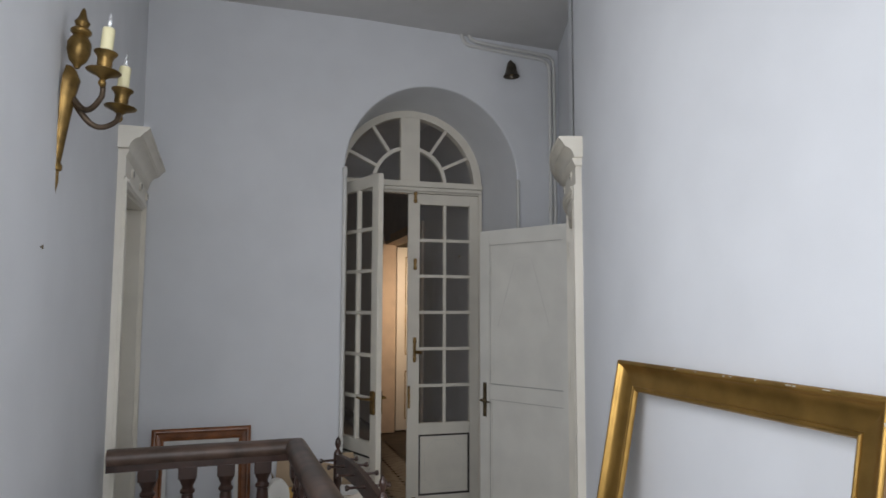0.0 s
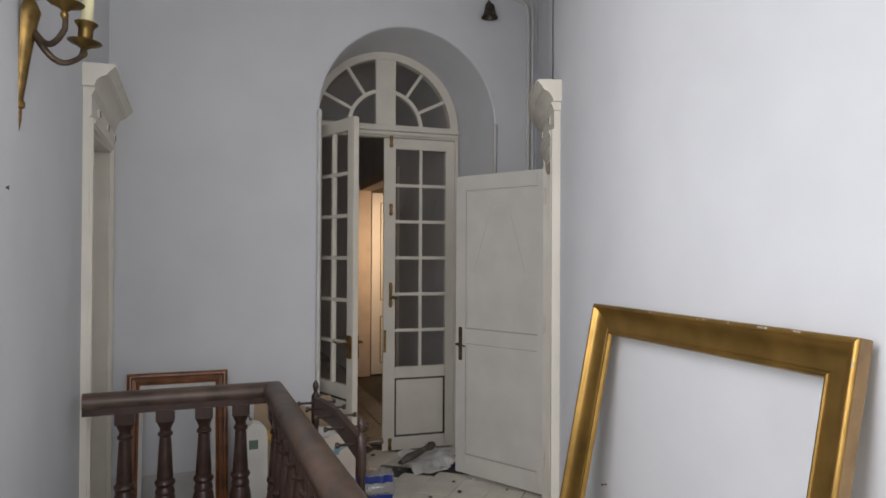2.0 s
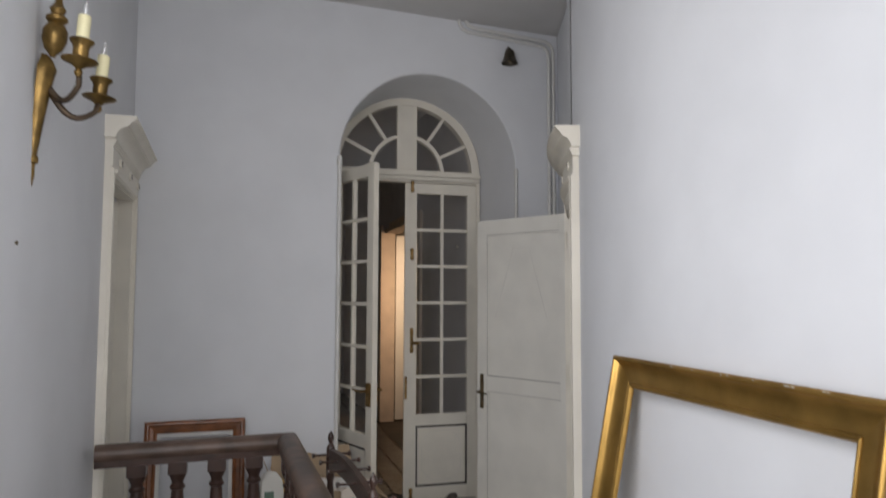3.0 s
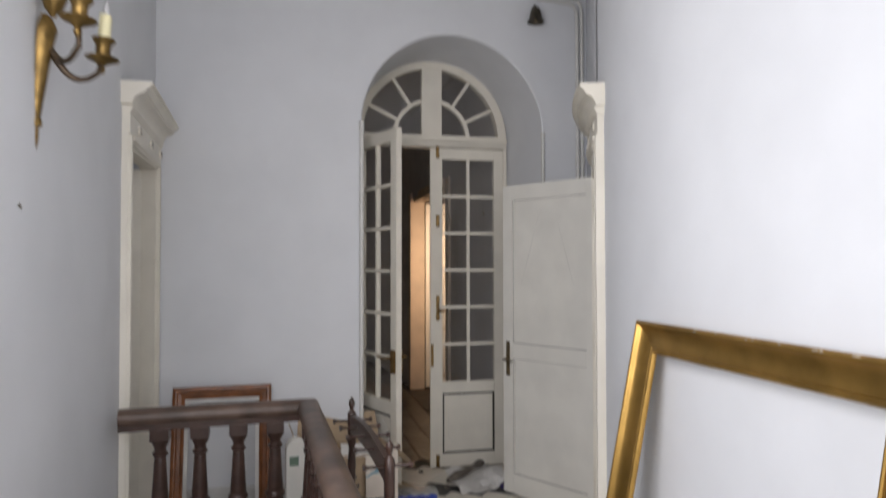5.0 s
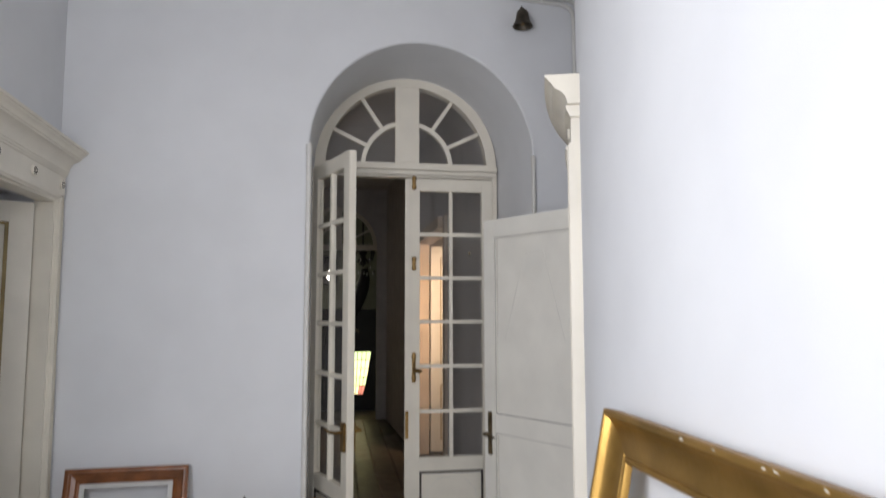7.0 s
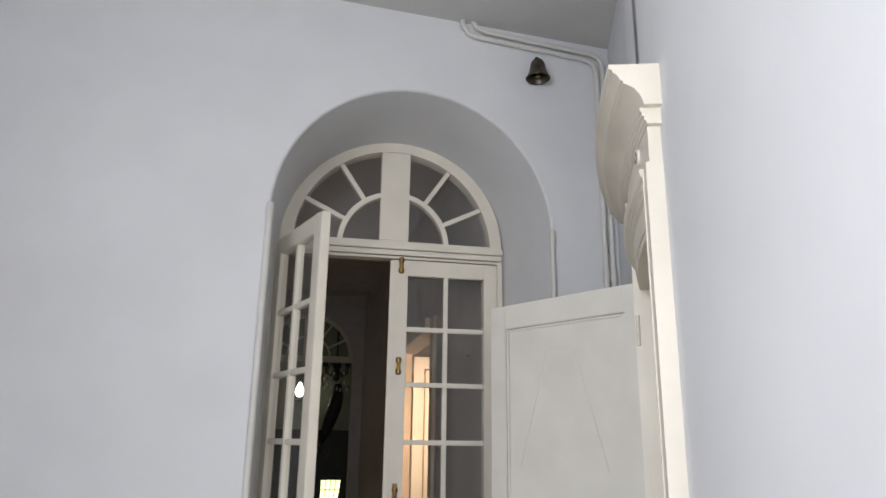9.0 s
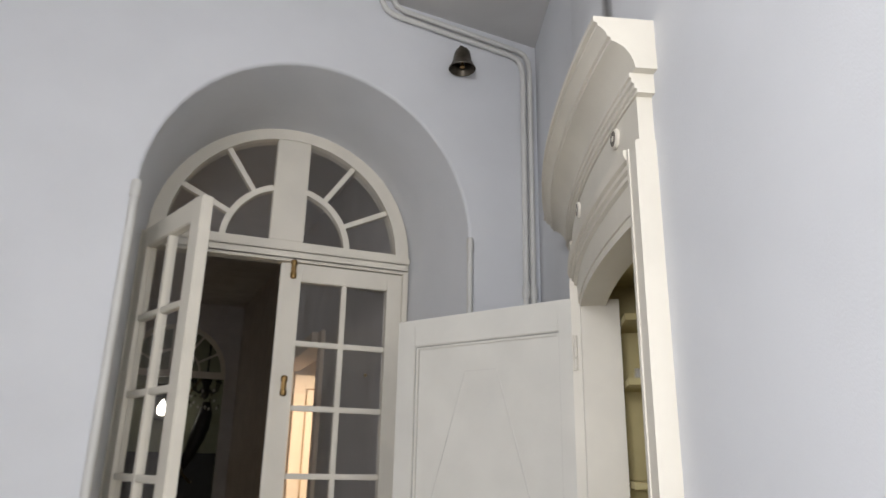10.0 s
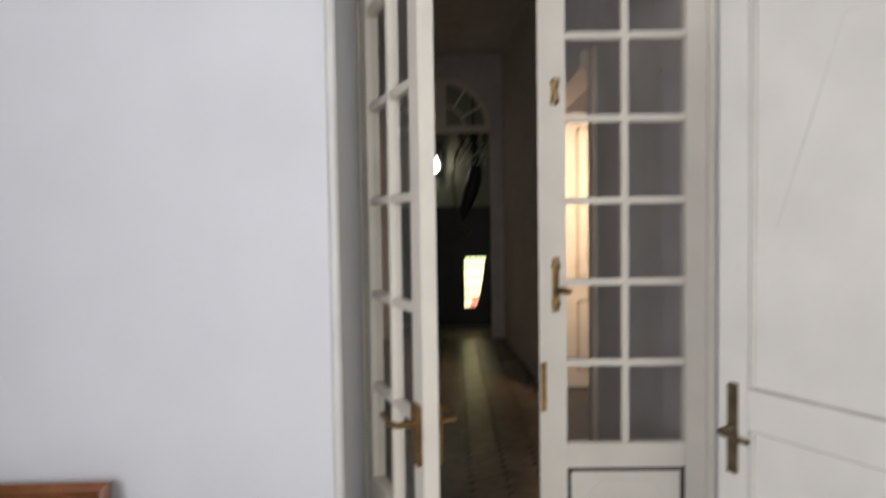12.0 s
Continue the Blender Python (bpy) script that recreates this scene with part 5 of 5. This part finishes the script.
def nail(at, n, label):
    n = Vector(n).normalized()
    bm = bmesh.new()
    m = Matrix.Translation(at) @ n.to_track_quat("Z", "Y").to_matrix().to_4x4()
    lathe(bm, [(0.0025, -0.004), (0.0025, 0.02), (0.006, 0.0205), (0.006, 0.023)], seg=8, m=m)
    return tagged(new("nail", finish(bm, "nail", IRON)), label, "nail", "nails in the walls")


nail(on_bow(-2.28, 0.0, 0.62), right_n(-2.28)[0], "small dark nail in the bowed wall")
nail(on_bow(-2.24, 0.0, 0.45), right_n(-2.24)[0], "small dark nail in the bowed wall")
nail((left_x(-2.6) - 0.016, -2.6, 1.70), (1, 0, 0), "small dark nail in the stair wall")

# ---- things in the hall ----
def hall_casing():
    c = thing("door_4", "cream doorway casing lit by a warm lamp", "door", kind="structure")
    for ya, yb, z0, z1 in ((3.80, 3.92, 0, 2.44), (2.12, 2.24, 0, 2.44), (2.24, 3.80, 2.34, 2.44)):
        bm = bmesh.new()
        x = hall_x((ya + yb) / 2)
        box(bm, x - 0.025, x + 0.155, ya, yb, z0, z1)
        # Peach paint holds the jamb's warmer, dimmer light compared with the leaf.
        part("casing", bm, JAMBPEACH, c, "casing in a peach tone that carries the dimmer warm light", bevel=0.004)
    leaf = new("leaf")
    leaf.parent = c
    leaf.matrix_world = Matrix.Translation((0.556, 3.90, 0)) @ pose(0, 0, 0, 0, 0, 4)
    bm = bmesh.new()
    box(bm, 0, 0.78, -0.02, 0.02, 0.01, 2.32)
    part("leaf_board", bm, WHITE, leaf, "white painted door leaf", bevel=0.004)
    bm = bmesh.new()
    for z0, z1 in ((0.15, 0.75), (0.95, 2.2)):
        for x0, x1, a, b in ((0.11, 0.122, z0, z1), (0.66, 0.672, z0, z1), (0.122, 0.66, z0, z0 + 0.012), (0.122, 0.66, z1 - 0.012, z1)):
            box(bm, x0, x1, -0.026, -0.02, a, b)
    part("panel_moulding", bm, OCHRELINE, leaf)
    return c


hall_casing()


def stained_glass():
    w = thing("stained_glass_window", "bright leaded stained-glass window at the back of a dark room", "window", kind="structure")
    x0, z0, z1, y = -0.215, 0.26, 0.94, 7.33

    def edge(z):
        """The lit glass narrows towards its foot."""
        return -0.06 + 0.13 * ((z - z0) / (z1 - z0)) ** 0.7
    bm = bmesh.new()
    box(bm, x0 - 0.05, 0.12, y, y + 0.03, z0 - 0.05, z1 + 0.05)
    part("frame", bm, BLACKWOOD, w)
    cols = [GLOWA, GLOWB, GLOWA, GLOWC]
    for i in range(4):
        for j in range(5):
            bm = bmesh.new()
            c, d = z0 + (z1 - z0) * j / 5 + 0.006, z0 + (z1 - z0) * (j + 1) / 5 - 0.006
            rim = []
            for z, k in ((c, i), (c, i + 1), (d, i + 1), (d, i)):
                inset = 0.005 if k == i else -0.005
                rim.append((x0 + (edge(z) - x0) * k / 4 + inset, z))
            vs = [bm.verts.new((x, yy, z)) for yy in (y - 0.009, y - 0.003) for x, z in rim]
            bm.faces.new(vs[:4])
            bm.faces.new(vs[4:][::-1])
            for k in range(4):
                bm.faces.new((vs[k], vs[(k + 1) % 4], vs[4 + (k + 1) % 4], vs[4 + k]))
            part("pane", bm, GLOWC if j == 0 and i > 1 else cols[(i * 3 + j) % 3], w)
    return w


stained_glass()


def far_fanlight():
    """Glazed arch head over the opening at the end of the hall."""
    f = thing("window_2", "cream fanlight over the arched opening of a dark room", "fanlight", kind="structure")
    cx, spring, y0, y1 = -0.50, 2.55, 6.43, 6.50
    bm = bmesh.new()
    arc_bar(bm, cx, spring, 0.545, 0.598, y0, y1, 0, math.pi, 28)
    part("arch_frame", bm, CREAM, f, smooth=True)
    bm = bmesh.new()
    box(bm, cx - 0.598, cx + 0.598, y0, y1, 2.50, 2.58)
    part("transom", bm, CREAM, f, bevel=0.004)
    bm = bmesh.new()
    box(bm, cx - 0.07, cx + 0.07, y0 + 0.004, y1 - 0.004, 2.58, spring + 0.548)
    part("mullion", bm, CREAM, f, bevel=0.004)
    for sgn in (-1, 1):
        bm = bmesh.new()
        a0 = math.acos(0.07 / 0.29)
        lo, hi = (0.11, a0) if sgn > 0 else (math.pi - a0, math.pi - 0.11)
        arc_bar(bm, cx, spring, 0.278, 0.302, y0 + 0.012, y1 - 0.02, lo, hi, 12)
        for deg in (28, 57):
            a = radians(deg) if sgn > 0 else math.pi - radians(deg)
            c, sn = math.cos(a), math.sin(a)
            bar(bm, (cx + c * 0.30, y0 + 0.03, spring + sn * 0.30), (cx + c * 0.55, y0 + 0.03, spring + sn * 0.55), 0.024, 0.036)
        part("fan_bars", bm, CREAM, f)
    return f


far_fanlight()


def chandelier():
    c = thing("chandelier", "dark metal chandelier with glass drops hanging in a dark room", "chandelier", (-0.09, 6.95, 0))
    bm = bmesh.new()
    tube(bm, [(0, 0, 3.42), (0, 0, 2.6)], 0.012)
    lathe(bm, [(0.01, 2.28), (0.05, 2.33), (0.03, 2.42), (0.07, 2.52), (0.03, 2.62)], (0, 0, 0), 12)
    part("stem", bm, BLACKWOOD, c, smooth=True)
    bm = bmesh.new()
    tube(bm, [(0.03, 0, 2.25), (0.03, 0, 2.1), (0.0, 0, 1.95), (-0.04, 0, 1.8), (-0.09, 0, 1.65), (-0.14, 0, 1.5), (-0.16, 0, 1.42)], [0.05, 0.085, 0.10, 0.095, 0.075, 0.04, 0.008], 14)
    part("hanging_body", bm, BLACKWOOD, c, "black tapering hanging body", smooth=True)
    bm = bmesh.new()
    tube(bm, [(-0.02, 0, 2.62), (-0.10, 0, 2.5), (-0.20, 0, 2.34), (-0.255, 0, 2.15), (-0.265, 0, 1.95), (-0.245, 0, 1.7), (-0.21, 0, 1.5), (-0.16, 0, 1.36), (-0.05, 0, 1.26)], [0.014] * 9, 8)
    part("curved_arm", bm, IRON, c, "long curved metal arm", smooth=True)
    rnd = random.Random(8)
    for k in range(6):
        a = math.pi * k / 3 + 0.3
        bm = bmesh.new()
        tube(bm, [(math.cos(a) * r, math.sin(a) * r, z) for r, z in ((0.03, 2.44), (0.09, 2.36), (0.16, 2.40), (0.18, 2.50))], 0.010)
        lathe(bm, [(0.03, 2.50), (0.035, 2.51), (0.012, 2.52), (0.012, 2.60)], (math.cos(a) * 0.18, math.sin(a) * 0.18, 0), 8)
        arm = part("arm", bm, BLACKWOOD, c, smooth=True)
        for q in range(4):
            r, z = rnd.uniform(0.06, 0.2), rnd.uniform(2.16, 2.42)
            b = a + rnd.uniform(-0.4, 0.4)
            bm = bmesh.new()
            lathe(bm, [(0.001, -0.03), (0.011, -0.008), (0.008, 0.012), (0.001, 0.025)], (math.cos(b) * r, math.sin(b) * r, z), 6)
            part("drop", bm, PAPER if q % 2 else BRONZE, arm, "hanging drop")
    return c


chandelier()


def hall_picture():
    p = thing("wall_lamp", "bright lamp in a dark frame on a far wall", "lamp", (-0.61, 7.36, 2.2))
    bm = bmesh.new()
    box(bm, -0.12, 0.12, -0.02, 0.03, -0.18, 0.29)
    part("backboard", bm, BLACKWOOD, p, bevel=0.01)
    bm = bmesh.new()
    lathe(bm, [(0.03, -0.12), (0.055, -0.09), (0.055, -0.02), (0.03, 0.04), (0.012, 0.08)], (0.02, -0.08, 0), 12)
    part("shade", bm, GLOWW, p, "glowing white shade", smooth=True)
    return p


hall_picture()


def hall_rag():
    return debris("rubble", "small pale crumpled rag by the hall doorway", (0.30, 3.95), 0.06, DUSTBROWN, 31)


hall_rag()


# ---- floor pieces, last ----
def tiles():
    ang, size, gap = radians(TILE_ROT), TILE, 0.0014
    c, s = math.cos(ang), math.sin(ang)
    bm = bmesh.new()
    h = size / 2 - gap
    vs = [[bm.verts.new((x, y, z)) for x, y in ((-k, -k), (k, -k), (k, k), (-k, k))] for z, k in ((-0.012, h), (-0.002, h), (0.0, h - 0.002))]
    for a, b in zip(vs, vs[1:]):
        for i in range(4):
            bm.faces.new((a[i], a[(i + 1) % 4], b[(i + 1) % 4], b[i]))
    bm.faces.new(vs[-1])
    me = finish(bm, "tile", TILEMAT)
    me_dark = me.copy()
    me_dark.materials.clear()
    me_dark.materials.append(TILEDARK)
    rest = bmesh.new()
    n = 0
    for i in range(-48, 49):
        for j in range(-48, 49):
            u, v = (i + 0.5) * size, (j + (0.5 if i % 2 else 0.0)) * size
            x, y = TILE_OX + c * u - s * v, TILE_OY + s * u + c * v
            r = size * 0.71
            if not (-2.0 < x < 1.0 and -6.1 < y < 0.55):
                continue
            if x - r < WELL[0] and WELL[1] - r < y < WELL[2] + r and x < WELL[0] + 0.05:
                continue
            if x > right_x(min(y, FAR)) + 0.18 and y < FAR:
                continue
            dark = FAR - 0.03 < y < FAR + 0.3
            if -2.1 < y and x < 1.0 and n < 295:
                ob = new("tile", me_dark if dark else me)
                ob.parent = floor
                ob.location = (x, y, 0.0012 * noise.noise(Vector((i * 1.7, j * 2.3, 0.5))))
                ob.rotation_euler.z = ang
                n += 1
            else:
                k = h
                q = [rest.verts.new((x + c * a - s * b, y + s * a + c * b, z)) for z in (-0.012, 0.0) for a, b in ((-k, -k), (k, -k), (k, k), (-k, k))]
                rest.faces.new(q[4:])
                for t in range(4):
                    rest.faces.new((q[t], q[(t + 1) % 4], q[4 + (t + 1) % 4], q[4 + t]))
    ob = new("floor_tiles", finish(rest, "floor_tiles", TILEMAT))
    ob.parent = floor
    tagged(ob, "further off-white marble tiles", kind="stuff")


TILE, TILE_ROT, TILE_OX, TILE_OY = 0.222, -38, -0.42, -0.84
tiles()


def hall_tiles():
    """Herringbone blocks of the hall floor, the nearest as pieces of their own."""
    L, W = 0.28, 0.07
    rnd = random.Random(5)
    floor_h = bpy.data.objects["floor_hall"]

    def block(bm, x, y, a, z):
        box(bm, -L / 2, L / 2, -W / 2 + 0.002, W / 2 - 0.002, -0.012, 0.0, Matrix.Translation((x, y, z)) @ Matrix.Rotation(a, 4, "Z"))
    shared = []
    for a in (radians(45), radians(-45)):
        bm = bmesh.new()
        block(bm, 0, 0, a, 0)
        shared.append(finish(bm, "block", PARQUET))
    rest, count = bmesh.new(), 0
    for i in range(-2, 62):
        for j in range(-36, 32, 4):
            for flip in (0, 1):
                x = -0.6 + j * L * 0.7071 / 2 + (L * 0.7071 if flip else 0.0)
                y = 0.65 + i * W * 1.4142
                if not (-1.9 < x < hall_x(y) - 0.12 and 0.70 < y < 6.3):
                    continue
                z = 0.001 * rnd.random()
                if count < 295:
                    ob = new("block", shared[flip])
                    ob.parent = floor_h
                    ob.location = (x, y, z)
                    count += 1
                else:
                    block(rest, x, y, radians(-45 if flip else 45), z)
    ob = new("parquet_blocks", finish(rest, "parquet_blocks", PARQUET))
    ob.parent = floor_h
    tagged(ob, "worn brown herringbone blocks further in", kind="stuff")


hall_tiles()
